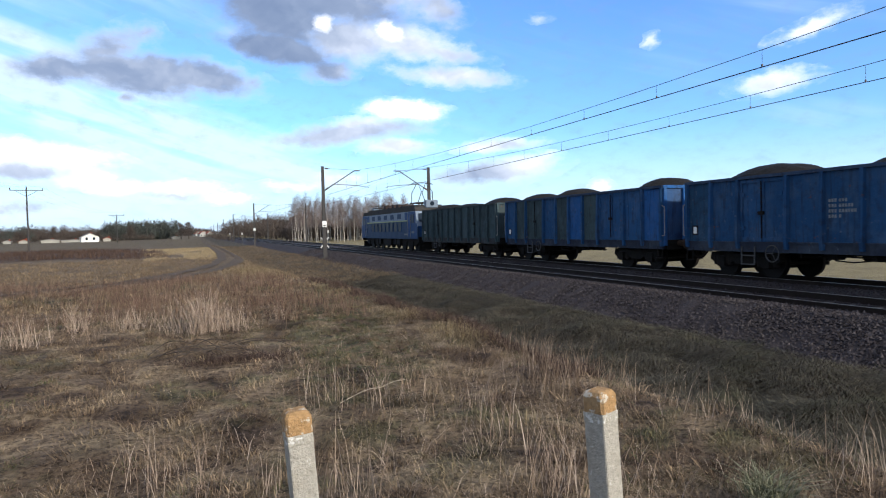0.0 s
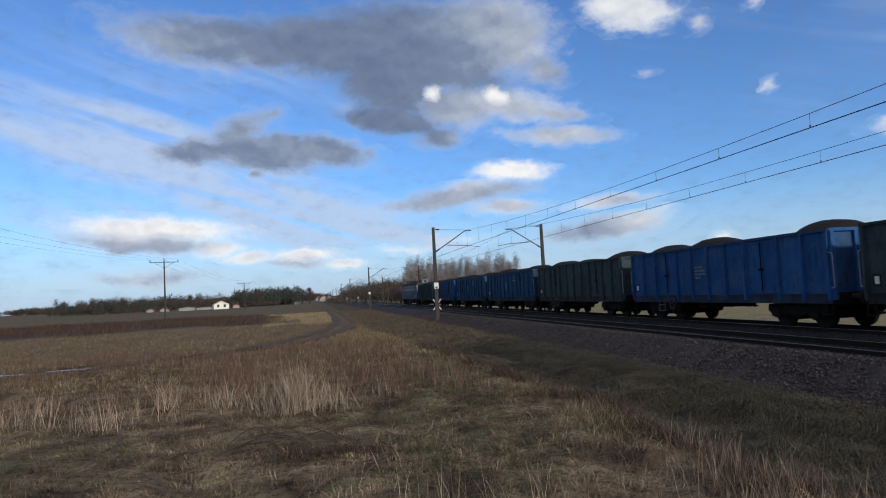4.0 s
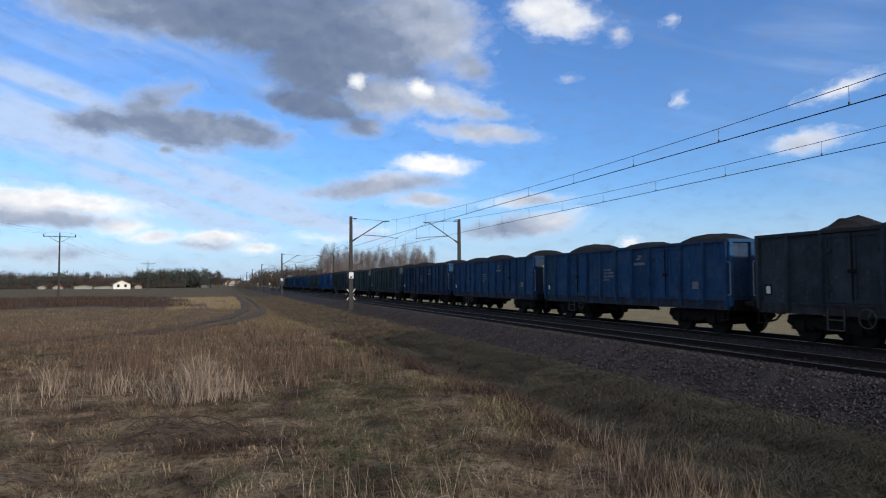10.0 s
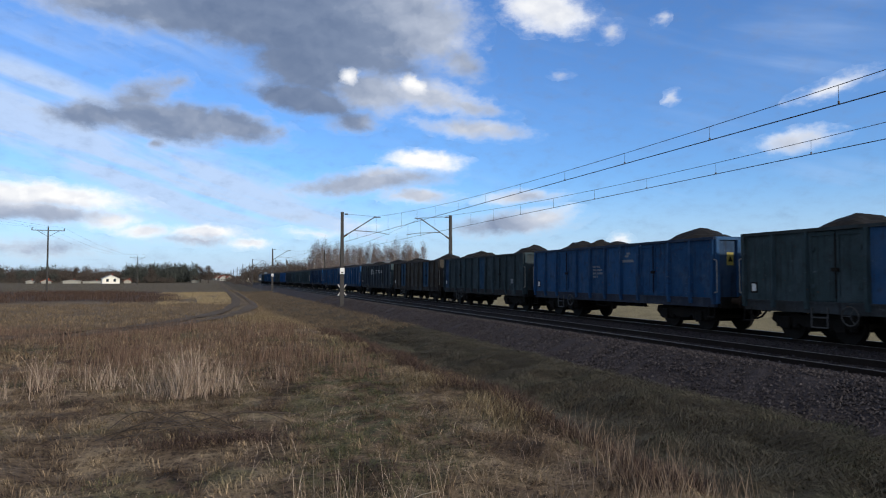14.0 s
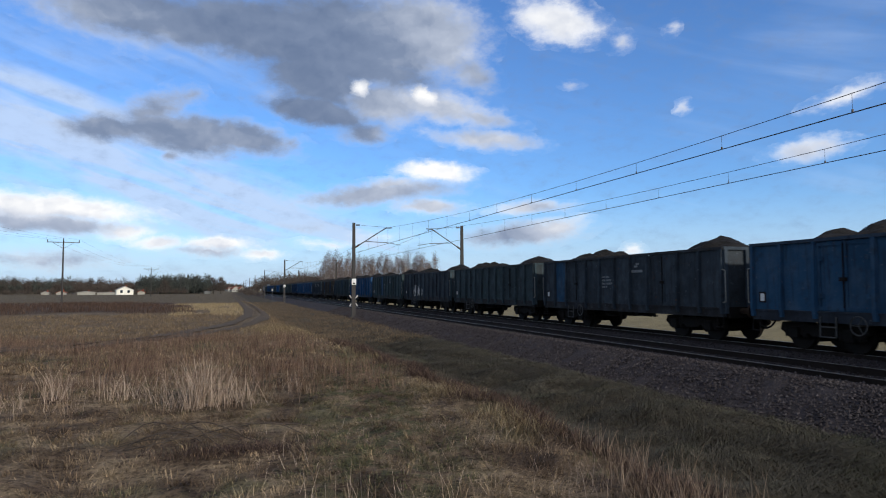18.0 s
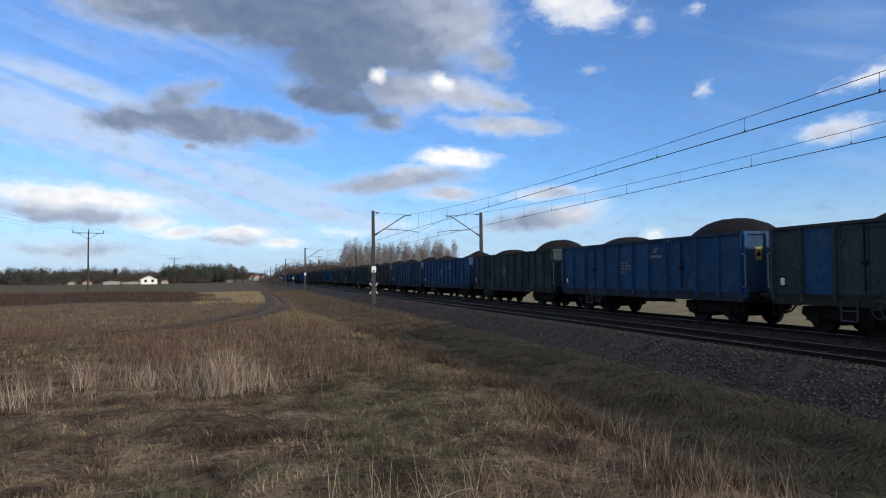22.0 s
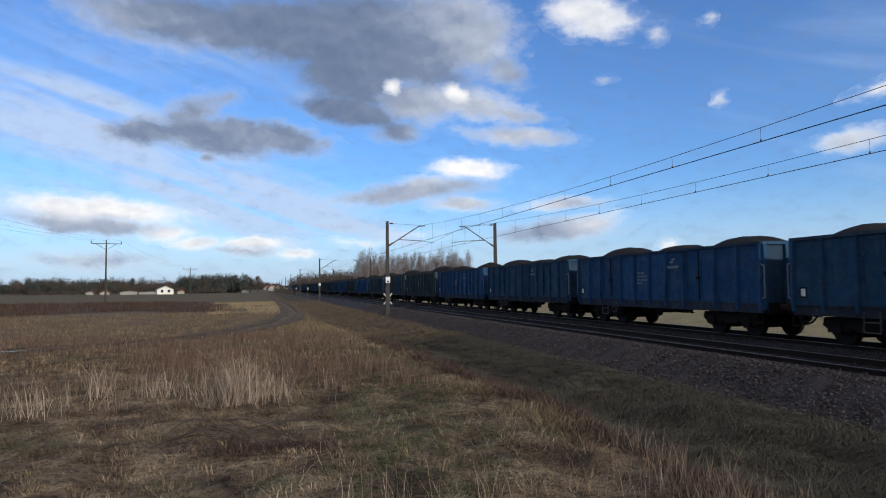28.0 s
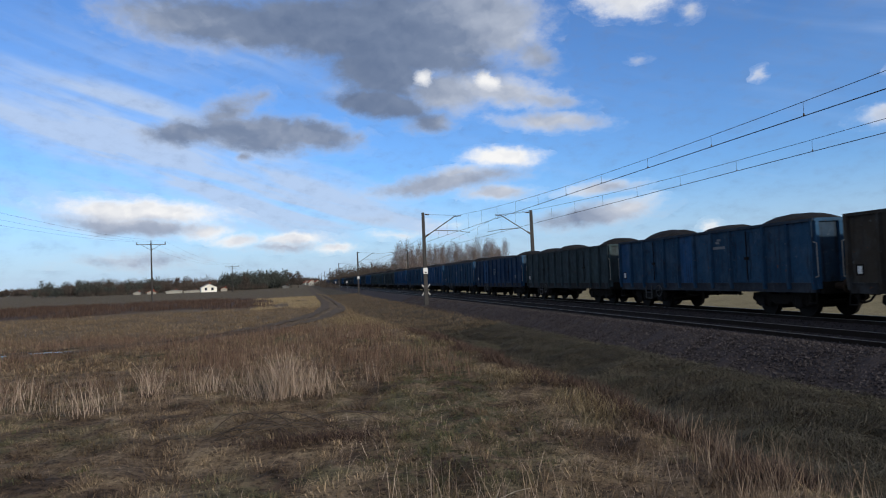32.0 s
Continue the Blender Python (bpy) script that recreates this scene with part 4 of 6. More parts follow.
    part("brake_cylinder", Mesh().rod((-0.55, -0.1, 0.78), (-0.55, 0.6, 0.78), 0.17, n=12).rod((-0.6, -1.2, 0.72), (-0.6, -0.1, 0.78), 0.03, n=6).rod((-0.6, 0.6, 0.78), (-0.6, 2.6, 0.66), 0.03, n=6), GRIME, w)
    rig = Mesh().rod((-1.25, -2.7, 0.84), (-1.25, 2.7, 0.84), 0.028, n=6).rod((-1.2, -2.5, 0.72), (-1.2, 1.2, 0.76), 0.022, n=6)
    for y in (-2.4, -1.3, -0.2, 0.9, 2.0):
        rig.box(-1.29, -1.21, y - 0.03, y + 0.03, 0.68, 0.95)
    rig.line([(-1.3, 1.0, 0.95), (-1.32, 0.9, 0.66), (-1.3, 0.4, 0.62), (-1.3, -0.1, 0.68), (-1.3, -0.15, 0.82)], 0.02, 5)
    part("brake_rigging", rig, GRIME, w)
    part("release_valve", Mesh().box(-1.15, -0.85, 0.95, 1.3, 0.66, 0.95, bevel=0.03).box(-1.1, -0.9, -1.15, -0.85, 0.7, 0.95), GRIME, w)
    part("air_tank", Mesh().rod((-0.75, -1.5, 0.8), (-0.75, -0.7, 0.8), 0.15, n=12), GRIME, w)
    wheel = part("handwheel", Mesh().ring((-SIDE - 0.1, 2.75, 0.8), (1, 0, 0), 0.24, 0.018, 18, 5), DIMPAINT, w, "small grey brake handwheel")
    spokes = Mesh().rod((-SIDE - 0.1, 2.75, 0.8), (-0.9, 2.75, 0.8), 0.02, n=6)
    for k in range(3):
        spokes.rod((-SIDE - 0.1, 2.75, 0.8), (-SIDE - 0.1, 2.75 + 0.24 * math.cos(k * 2.094), 0.8 + 0.24 * math.sin(k * 2.094)), 0.012, n=5)
    part("spokes", spokes, DIMPAINT, wheel)
    part("ladder", Mesh().line([(-SIDE - 0.04, 3.95, 1.0), (-SIDE - 0.06, 3.95, 0.45), (-SIDE - 0.06, 3.45, 0.45), (-SIDE - 0.04, 3.45, 1.0)], 0.022, 6).rod((-SIDE - 0.05, 3.45, 0.72), (-SIDE - 0.05, 3.95, 0.72), 0.02, n=6), DIMPAINT, w)
    part("plate_patch", Mesh().box(-SIDE - 0.004, -SIDE - 0.001, 5.87, 6.14, 1.34, 1.66), GRIME, w, "dark patch behind the label")
    part("label_plate", Mesh().box(-SIDE - 0.014, -SIDE - 0.006, 5.93, 6.08, 1.39, 1.61), PALE, w, "small white label plate")
    for count, z in ((6, 2.22), (8, 2.08), (9, 1.94), (4, 1.8)):
        row = Mesh()
        for i in range(count):
            row.box(-SIDE - 0.006, -SIDE - 0.001, 0.98 - i * 0.085 - 0.056 - (0.05 if i > 2 else 0), 0.98 - i * 0.085 - (0.05 if i > 2 else 0), z, z + 0.085)
        part("stencil_bar", row, CHALK, w)
    part("emblem", Mesh().box(-SIDE - 0.006, -SIDE - 0.001, -1.95, -1.2, 2.4, 2.5).box(-SIDE - 0.006, -SIDE - 0.001, -1.62, -1.4, 2.6, 2.68).box(-SIDE - 0.006, -SIDE - 0.001, -1.72, -1.5, 2.7, 2.78), CHALK, w, "faded pale maker's mark")
    part("lower_plate", Mesh().box(-SIDE - 0.006, -SIDE - 0.001, -4.95, -4.65, 1.5, 1.75), CHALK, w, "pale inspection panel")
    part("coal_load", HEAPS[0], None, w, "heaped black coal")
    return w


# main colour, repainted panels, heap, marks shown (s stencil, m emblem, y yellow plates on the end, l lower plate)
ROSTER = [
    (OLIVE, {}, 0, ""),
    (BLUE, {"p1": OLIVE, "a": OLIVE, "p3": OLIVE, "p4": SKYBLUE, "p5": OLIVE, "e": SKYBLUE, "p7": SKYBLUE}, 2, ""),
    (BLUE, {"p0": TEAL}, 1, "sm"),
    (BLUE, {"e": TEAL}, 1, "sm"),
    (OLIVE, {"e": OLIVE}, 0, ""),
    (SKYBLUE, {}, 2, "s"),
    (DARK, {"p6": TEAL, "e": OLIVE}, 1, ""),
    (OLIVE, {"p1": NAVY, "a": BLUE, "e": OLIVE}, 0, ""),
    (OLIVE, {"p7": NAVY, "p3": DARK}, 2, "y"),
    (NAVY, {"b": BLUE, "e": BLUE}, 1, "smy"),
    (BLUE, {"e": NAVY}, 2, "smyl"),
    (BLUE, {"p0": TEAL}, 1, "sml"),
    (SLATE, {"e": OLIVE}, 4, "s"),
    (BROWN, {"a": TEAL, "b": TEAL, "e": BROWN}, 3, ""),
    (DARK, {"p0": NAVY, "p4": TEAL}, 5, "l"),
    (BLUE, {}, 4, "smy"),
    (OLIVE, {"p2": BLUE}, 3, "sm"),
    (SLATE, {"e": DARK}, 5, ""),
    (DARK, {"p3": OLIVE, "p5": OLIVE}, 4, ""),
    (SLATE, {"p1": TEAL}, 5, "sm"),
    (TEAL, {"p7": TEAL, "e": DARK}, 5, "sm"),
    (BLUE, {"a": SKYBLUE}, 3, "sml"),
    (DARK, {"p0": TEAL, "e": OLIVE}, 6, "s"),
    (BLUE, {}, 6, "smy"),
    (OLIVE, {"p1": BLUE, "p7": SKYBLUE, "e": BLUE}, 6, "ly"),
    (OLIVE, {"a": BLUE, "b": BLUE, "p0": DARK}, 6, ""),
    (DARK, {"p1": OLIVE, "e": OLIVE}, 6, "s"),
    (BLUE, {"p1": NAVY}, 4, "sm"),
    (TEAL, {"p4": NAVY}, 1, "m"),
    (BLUE, {"p0": TEAL, "e": TEAL}, 1, "sm"),
    (TEAL, {"p3": BLUE}, 2, "sm"),
    (NAVY, {"a": BLUE, "e": TEAL}, 0, "sl"),
    (DARK, {"p6": OLIVE, "e": OLIVE}, 2, ""),
    (TEAL, {"p0": BLUE, "p3": BLUE, "e": TEAL}, 1, "m"),
    (BROWN, {"p2": DARK}, 2, ""),
    (BLUE, {"e": NAVY}, 1, "sm"),
    (OLIVE, {}, 0, ""),
]
NAMES = {BLUE: "blue", SKYBLUE: "bright blue", TEAL: "faded teal-blue", NAVY: "dark blue", OLIVE: "olive grey-green", DARK: "dark green-grey", BROWN: "brown", SLATE: "slate grey"}


def make_train():
    first = make_wagon()
    wagons = [first] + [copy_thing(first, Matrix.Identity(4)) for _ in ROSTER[1:]]
    rng = random.Random(5)
    for k, (w, (main, other, load, marks)) in enumerate(zip(wagons, ROSTER)):
        patches = sorted({NAMES[c] for c in other.values()} - {NAMES[main]})
        tagged(w, f"{NAMES[main]} open wagon" + (f" with {patches[0]} panels" if patches else " with ribbed sides") + ", heaped with coal", "coal wagon", "wagons of the coal train")
        for p in list(w.children):
            kind = p.name.split(".")[0]
            if kind == "coal_load":
                p.data = HEAPS[load]
            elif (kind == "stencil_bar" and "s" not in marks) or (kind == "emblem" and "m" not in marks) or (kind == "lower_plate" and "l" not in marks):
                bpy.data.objects.remove(p)
                continue
            base = other.get(p.get("panel", ""), main)
            fade = 0.85 + 0.3 * rng.random()
            if kind == "solebar":
                base = tuple(0.2 * c + 0.8 * g for c, g in zip(base, (0.024, 0.021, 0.02)))
            elif kind == "end_wall":
                base = tuple(0.7 * c + 0.3 * g for c, g in zip(base, (0.05, 0.05, 0.048)))
            elif kind == "top_rail":
                base = tuple(0.5 * c + 0.5 * g for c, g in zip(base, (0.04, 0.034, 0.03)))
            elif kind in ("end_rail", "end_rib"):
                fade *= 1.25
            p.color = (base[0] * fade, base[1] * fade, base[2] * fade, 1)
        if "y" in marks:
            plate = part("warning_plate", Mesh().box(-0.98, -0.72, -HALF - 0.012, -HALF - 0.004, 2.2, 2.62), YELLOW, w, "yellow warning plate on the end wall")
            part("warning_triangle", Mesh().add([(x, -HALF - y, z) for y in (0.018, 0.013) for x, z in ((-0.95, 2.32), (-0.75, 2.32), (-0.85, 2.52))], [(0, 1, 2), (5, 4, 3), (0, 3, 4, 1), (1, 4, 5, 2), (2, 5, 3, 0)]), GRIME, plate)
    # the operator's round mark and a line of bars on the slate wagon, sprayed paint on another
    mark = part("round_mark", Mesh().ring((-SIDE - 0.004, 1.35, 2.45), (1, 0, 0), 0.36, 0.03, 28, 4).rod((-SIDE - 0.004, 1.55, 2.55), (-SIDE - 0.004, 1.42, 2.25), 0.025, n=4).rod((-SIDE - 0.004, 1.42, 2.25), (-SIDE - 0.004, 1.33, 2.5), 0.025, n=4).rod((-SIDE - 0.004, 1.33, 2.5), (-SIDE - 0.004, 1.22, 2.25), 0.025, n=4), PALE, wagons[12], "white ring mark")
    bars = Mesh()
    for i in range(9):
        y = 0.62 - i * 0.38
        bars.box(-SIDE - 0.006, -SIDE - 0.001, y - 0.26, y - 0.18, 2.28, 2.62).box(-SIDE - 0.006, -SIDE - 0.001, y - 0.2, y, 2.28 + 0.27 * (i % 2), 2.35 + 0.27 * (i % 2))
    part("name_bars", bars, PALE, wagons[12], "row of white bars")
    tag = Mesh()
    r2 = random.Random(9)
    for i in range(26):
        y, z = 3.4 - i * 0.1, 1.35 + 0.5 * r2.random()
        tag.rod((-SIDE - 0.003, y, z - 0.2), (-SIDE - 0.003, y - 0.12 + 0.2 * r2.random(), z + 0.35), 0.02, n=4)
    part("sprayed_paint", tag, PALE, wagons[17], "white sprayed scrawl")
    return wagons


WAGONS = make_train()


def make_loco():
    lo = tagged(new("electric_locomotive"), "blue and light-grey six-axle electric locomotive with raised pantograph", "locomotive")
    h = 9.0
    side = [(-h + 0.1, 1.0), (-h, 1.9), (-h + 0.55, 3.2), (-h + 1.0, 3.55), (h - 1.0, 3.55), (h - 0.55, 3.2), (h, 1.9), (h - 0.1, 1.0)]
    part("lower_body", Mesh().prism([(-h + 0.1, 1.0), (-h, 1.95), (h, 1.95), (h - 0.1, 1.0)], -1.46, 1.46), LOCOSIDE, lo)
    part("upper_body", Mesh().prism([(-h, 1.95), (-h + 0.5, 3.15), (h - 0.5, 3.15), (h, 1.95)], -1.45, 1.45), LOCOGREY, lo, "light grey upper body")
    part("window_band", Mesh().box(-1.4535, -1.4495, -6.6, 6.6, 1.5, 2.42), LOCOSIDE, lo, "dark blue band round the windows")
    roof = Mesh().prism([(-h + 0.5, 3.15), (-h + 0.9, 3.5), (h - 0.9, 3.5), (h - 0.5, 3.15)], -1.4, 1.4)
    roof.prism([(-h + 0.9, 3.5), (-h + 1.4, 3.66), (h - 1.4, 3.66), (h - 0.9, 3.5)], -1.0, 1.0)
    part("roof", roof, LOCOROOF, lo, "dark weathered roof")
    part("stripe", Mesh().box(-1.475, -1.462, -h + 1.6, h - 1.6, 2.4, 2.48), LOCOSTRIPE, lo, "yellow-green stripe")
    for i in range(5):
        y = -4.2 + i * 2.1
        part("vent_grille", Mesh().box(-1.468, -1.452, y - 0.5, y + 0.5, 2.62, 3.02, bevel=0.008), LOCOSIDE, lo)
    for y in (-3.5, -2.45, 2.45, 3.5):
        part("underfloor_box", Mesh().box(-1.36, -0.9, y - 0.42, y + 0.42, 0.5, 0.98, bevel=0.03), GRIME, lo)
    for i in range(8):
        y = -4.4 + i * 1.25
        win = part("side_window", Mesh().box(-1.49, -1.455, y - 0.45, y + 0.45, 1.6, 2.33, bevel=0.01), GLASS, lo)
        part("window_frame", Mesh().box(-1.5, -1.47, y - 0.5, y - 0.45, 1.57, 2.36).box(-1.5, -1.47, y + 0.45, y + 0.5, 1.57, 2.36), LOCOBLUE, win)
    for s in (-1, 1):
        e = s * h
        part("cab_door", Mesh().box(-1.48, -1.45, s * 7.0 - 0.32, s * 7.0 + 0.32, 1.15, 2.95, bevel=0.01), LOCOBLUE, lo)
        part("cab_side_window", Mesh().box(-1.49, -1.45, s * 7.85 - 0.3, s * 7.85 + 0.3, 2.25, 2.9, bevel=0.01), GLASS, lo)
        part("blue_panel", Mesh().box(-1.475, -1.452, s * 6.15 - 0.35, s * 6.15 + 0.35, 2.5, 3.1), LOCOBLUE, lo)
        part("cab_upper_side", Mesh().box(-1.466, -1.452, min(s * 6.75, s * 8.45), max(s * 6.75, s * 8.45), 2.2, 3.12), LOCOBLUE, lo)
        for a in (6.66, 7.36):
            part("door_rail", Mesh().rod((-1.51, s * a, 1.2), (-1.51, s * a, 2.9), 0.018, n=6), HANDRAIL, lo)
        part("cab_side", Mesh().box(-1.474, -1.452, min(s * 7.4, s * 8.85), max(s * 7.4, s * 8.85), 1.05, 2.2), LOCOBLUE, lo)
        m = Matrix.Translation((0, s * (h - 0.2), 2.62)) @ Matrix.Rotation(s * -math.atan2(0.5, 1.2) * -1, 4, "X")
        for x in (-0.7, 0.7):
            part("windscreen", Mesh().box(x - 0.55, x + 0.55, -0.045, 0.045, -0.3, 0.36, m), GLASS, lo)
            part("headlight", Mesh().rod((x * 1.35, e - s * 0.1, 1.55), (x * 1.35, e + s * 0.07, 1.55), 0.13, n=14), PALE, lo)
            part("buffer", Mesh().rod((x * 1.25, e - s * 0.1, 1.05), (x * 1.25, e + s * 0.5, 1.05), 0.1, n=10).rod((x * 1.25, e + s * 0.48, 1.05), (x * 1.25, e + s * 0.55, 1.05), 0.24, n=16), GRIME, lo)
        part("cab_front", Mesh().box(-1.43, 1.43, min(e - s * 0.02, e + s * 0.02), max(e - s * 0.02, e + s * 0.02), 1.85, 2.0), LOCOBLUE, lo)
        part("front_panel", Mesh().box(-1.3, 1.3, min(e, e + s * 0.03), max(e, e + s * 0.03), 1.2, 1.85), LOCOBLUE, lo)
        top = part("roof_light", Mesh().box(-0.5, 0.5, s * (h - 1.0) - 0.3, s * (h - 1.0) + 0.3, 3.4, 4.0, bevel=0.06), LOCOGREY, lo, "light grey headlight housing")
        part("lamp", Mesh().rod((0, s * (h - 0.72), 3.72), (0, s * (h - 0.66), 3.72), 0.17, n=16), GLASS, top)
        part("buffer_beam", Mesh().box(-1.4, 1.4, min(e, e - s * 0.3), max(e, e - s * 0.3), 0.75, 1.15), GRIME, lo)
        part("snow_guard", Mesh().box(-1.3, 1.3, min(e - s * 0.2, e - s * 0.28), max(e - s * 0.2, e - s * 0.28), 0.15, 0.7), GRIME, lo)
        fr = Mesh()
        for x in (-1.05, 1.05):
            fr.prism([(-2.9, 0.95), (2.9, 0.95), (2.9, 0.62), (2.2, 0.42), (-2.2, 0.42), (-2.9, 0.62)], x - 0.09, x + 0.09)
        bogie = part("bogie", fr, GRIME, lo, "grimy three-axle bogie", at=pose(0, s * 5.15, 0))
        for a in (-1.75, 0, 1.75):
            ws = part("wheelset", Mesh().rod((-1, 0, 0), (1, 0, 0), 0.09, n=8), WHEEL, bogie, at=pose(0, a, 0.625))
            for x in (-1, 1):
                part("wheel", Mesh().rod((x * 0.68, 0, 0), (x * 0.82, 0, 0), 0.62, n=28).rod((x * 0.82, 0, 0), (x * 0.87, 0, 0), 0.2, n=12), WHEEL, ws)
            for x in (-1, 1):
                part("spring_box", Mesh().box(x * 1.14 - 0.1, x * 1.14 + 0.1, a - 0.22, a + 0.22, 0.4, 0.78, bevel=0.03), GRIME, bogie)
    part("battery_box", Mesh().box(-1.35, 1.35, -1.3, 1.3, 0.4, 1.0, bevel=0.04), GRIME, lo)
    gear = Mesh()
    for y in (-2.6, -1.2, 0.2, 1.6, 2.9):
        gear.box(-0.7, 0.7, y - 0.35, y + 0.35, 3.66, 3.9 + 0.1 * math.sin(y * 3))
    part("roof_equipment", gear, ROOFGEAR, lo, "red-brown roof equipment")
    for y in (-4.4, -3.6, 3.6, 4.4, 5.4):
        part("roof_insulator", Mesh().rod((-0.5, y, 3.64), (-0.5, y, 3.95), 0.07, n=10).rod((0.5, y, 3.64), (0.5, y, 3.95), 0.07, n=10), PORCELAIN, lo)
    for c, up in ((-5.9, 1.0), (5.9, 0.05)):
        top = 4.0 + 1.45 * up
        pan = part("pantograph", Mesh().box(-0.75, 0.75, c - 0.95, c - 0.87, 3.82, 3.9).box(-0.75, 0.75, c + 0.87, c + 0.95, 3.82, 3.9).box(-0.72, -0.64, c - 0.9, c + 0.9, 3.82, 3.9).box(0.64, 0.72, c - 0.9, c + 0.9, 3.82, 3.9), GRIME, lo, "raised pantograph" if up == 1 else "folded pantograph")
        arms = Mesh()
        mid = (4.0 + top) / 2
        for s in (-1, 1):
            for x in (-0.6, 0.6):
                arms.rod((x, c + s * 0.85, 3.9), (x * 0.75, c + s * (1.25 if up == 1 else 1.5), mid), 0.03, n=6)
                arms.rod((x * 0.75, c + s * (1.25 if up == 1 else 1.5), mid), (x * 0.6, c + s * 0.12, top), 0.025, n=6)
        part("arms", arms, GRIME, pan)
        part("contact_head", Mesh().line([(-0.95, c, top - 0.1), (-0.6, c, top + 0.03), (0.6, c, top + 0.03), (0.95, c, top - 0.1)], 0.035, 6), GRIME, pan)
    part("number_bars", Mesh().box(-1.48, -1.464, -8.2, -7.5, 1.45, 1.6).box(-1.48, -1.464, -6.4, -5.6, 1.3, 1.42), CHALK, lo)
    return lo


LOCO = make_loco()

# ---- marker posts ----


BANDPAINT = material("flaking_white_paint", (0.38, 0.355, 0.3), 0.85, 0, 40, 0.25, 12, 0.5, 0.6, 80, second=(0.26, 0.23, 0.18), wear=((0.6, 0.59, 0.56), 24, 0.52))


def make_post(x, y, turn, lean):
    post = tagged(new("marker_post"), "square grey concrete marker post with an ochre painted cap", "marker post", "pair of marker posts")
    post.matrix_basis = pose(x + 0.05, y, lie(x, y) - 0.08, lean, -4.0, turn)
    r = 0.053
    part("shaft", Mesh().box(-r, r, -r, r, -0.3, 0.975, bevel=0.008), OLDCONC, post)
    part("paint_band", Mesh().box(-r - 0.0012, r + 0.0012, -r - 0.0012, r + 0.0012, 0.925, 0.9715, bevel=0.006), BANDPAINT, post, "flaking white paint band")
    cap = Mesh()
    q = 0.0015
    rings = [(0.972, r + q), (1.043, r + q), (1.06, r - 0.009), (1.066, r - 0.022)]
    vs = [(a * s, b * s, z) for z, s in rings for a, b in ((-1, -0.8), (-0.8, -1), (0.8, -1), (1, -0.8), (1, 0.8), (0.8, 1), (-0.8, 1), (-1, 0.8))]
    fs = [(k * 8 + i, k * 8 + (i + 1) % 8, k * 8 + 8 + (i + 1) % 8, k * 8 + 8 + i) for k in range(3) for i in range(8)] + [tuple(range(24, 32)), tuple(reversed(range(8)))]
    part("cap", cap.add(vs, fs), OCHRE, post, "flaking ochre paint")
    return post


make_post(-0.06, 0.86, 3, 0.8)
make_post(1.205, 0.54, 20, -0.8)

# ---- dirt road ----


def make_road():
    line = [(-30, 13.5), (-20, 17.0), (-12, 20.5), (-5.9, 22.8), (-3.7, 25.3), (-2.1, 29.0), (-0.4, 35.5), (1.5, 46), (2.3, 56), (2.6, 70), (2.6, 116), (2.4, 200), (2.5, 300), (4, 500)]
    pts = []
    for (a, b), (c, d) in zip(line, line[1:]):
        k = max(2, int(math.hypot(c - a, d - b) / 1.5)) if b < 130 else 4
        pts += [(a + (c - a) * i / k, b + (d - b) * i / k) for i in range(k)]
    for _ in range(10):
        pts = [pts[0]] + [((p[0] + 2 * q[0] + r[0]) / 4, (p[1] + 2 * q[1] + r[1]) / 4) for p, q, r in zip(pts, pts[1:], pts[2:])] + [pts[-1]]
    road = tagged(new("road"), "rutted brown dirt road bending through the meadow", "dirt road", kind="structure")
    for side in (-1, 1):
        verts, cols = [], 5
        for i, (x, y) in enumerate(pts):
            dx, dy = (pts[min(i + 1, len(pts) - 1)][0] - pts[max(i - 1, 0)][0], pts[min(i + 1, len(pts) - 1)][1] - pts[max(i - 1, 0)][1])
            k = math.hypot(dx, dy)
            nx, ny = dy / k, -dx / k
            for j in range(cols):
                ragged = 0.25 * noise.noise((x * 0.9 + side * 7, y * 0.9, j * 3.1)) if j in (0, cols - 1) else 0.0
                s = side * 0.68 + (j / (cols - 1) - 0.5) * (0.7 + 0.4 * noise.noise((x * 0.3, y * 0.3, side))) + ragged
                px, py = x + nx * s, y + ny * s
                verts.append((px, py, lie(px, py) + (0.02, 0.012, 0.008, 0.012, 0.02)[j] + (0.05 if y > 60 else 0.012)))
        faces = [(i * cols + j, i * cols + j + 1, (i + 1) * cols + j + 1, (i + 1) * cols + j) for i in range(len(pts) - 1) for j in range(cols - 1)]
        me = raw("rut", verts, faces, ROAD)
        me.shade_smooth()
        part("rut", me, None, road)
    for x, y, a, b in ((-9.6, 21.4, 1.1, 0.22), (-7.6, 22.1, 0.6, 0.16)):
        ring = [(x + a * math.cos(i * 0.3927) * (1 + 0.2 * math.sin(i * 2.1)), y + b * math.sin(i * 0.3927), lie(x, y) + 0.07) for i in range(16)]
        tagged(new("puddle", raw("puddle", ring, [tuple(range(16))], WATER)), "shallow puddle lying in the dirt road", "puddle", "puddles")


make_road()

# ---- grasses ----


def combed(spots):
    """The way in which the matted grass lies, wandering slowly over the ground."""
    x, y = spots[:, 0], spots[:, 1]
    return 3.6 + 1.5 * np.sin(0.9 * x + 1.1 * np.sin(0.7 * y)) + 1.2 * np.sin(1.3 * y - 0.6 * x + 2.0) + 0.8 * np.sin(2.6 * x + 1.7 * y + 0.5)


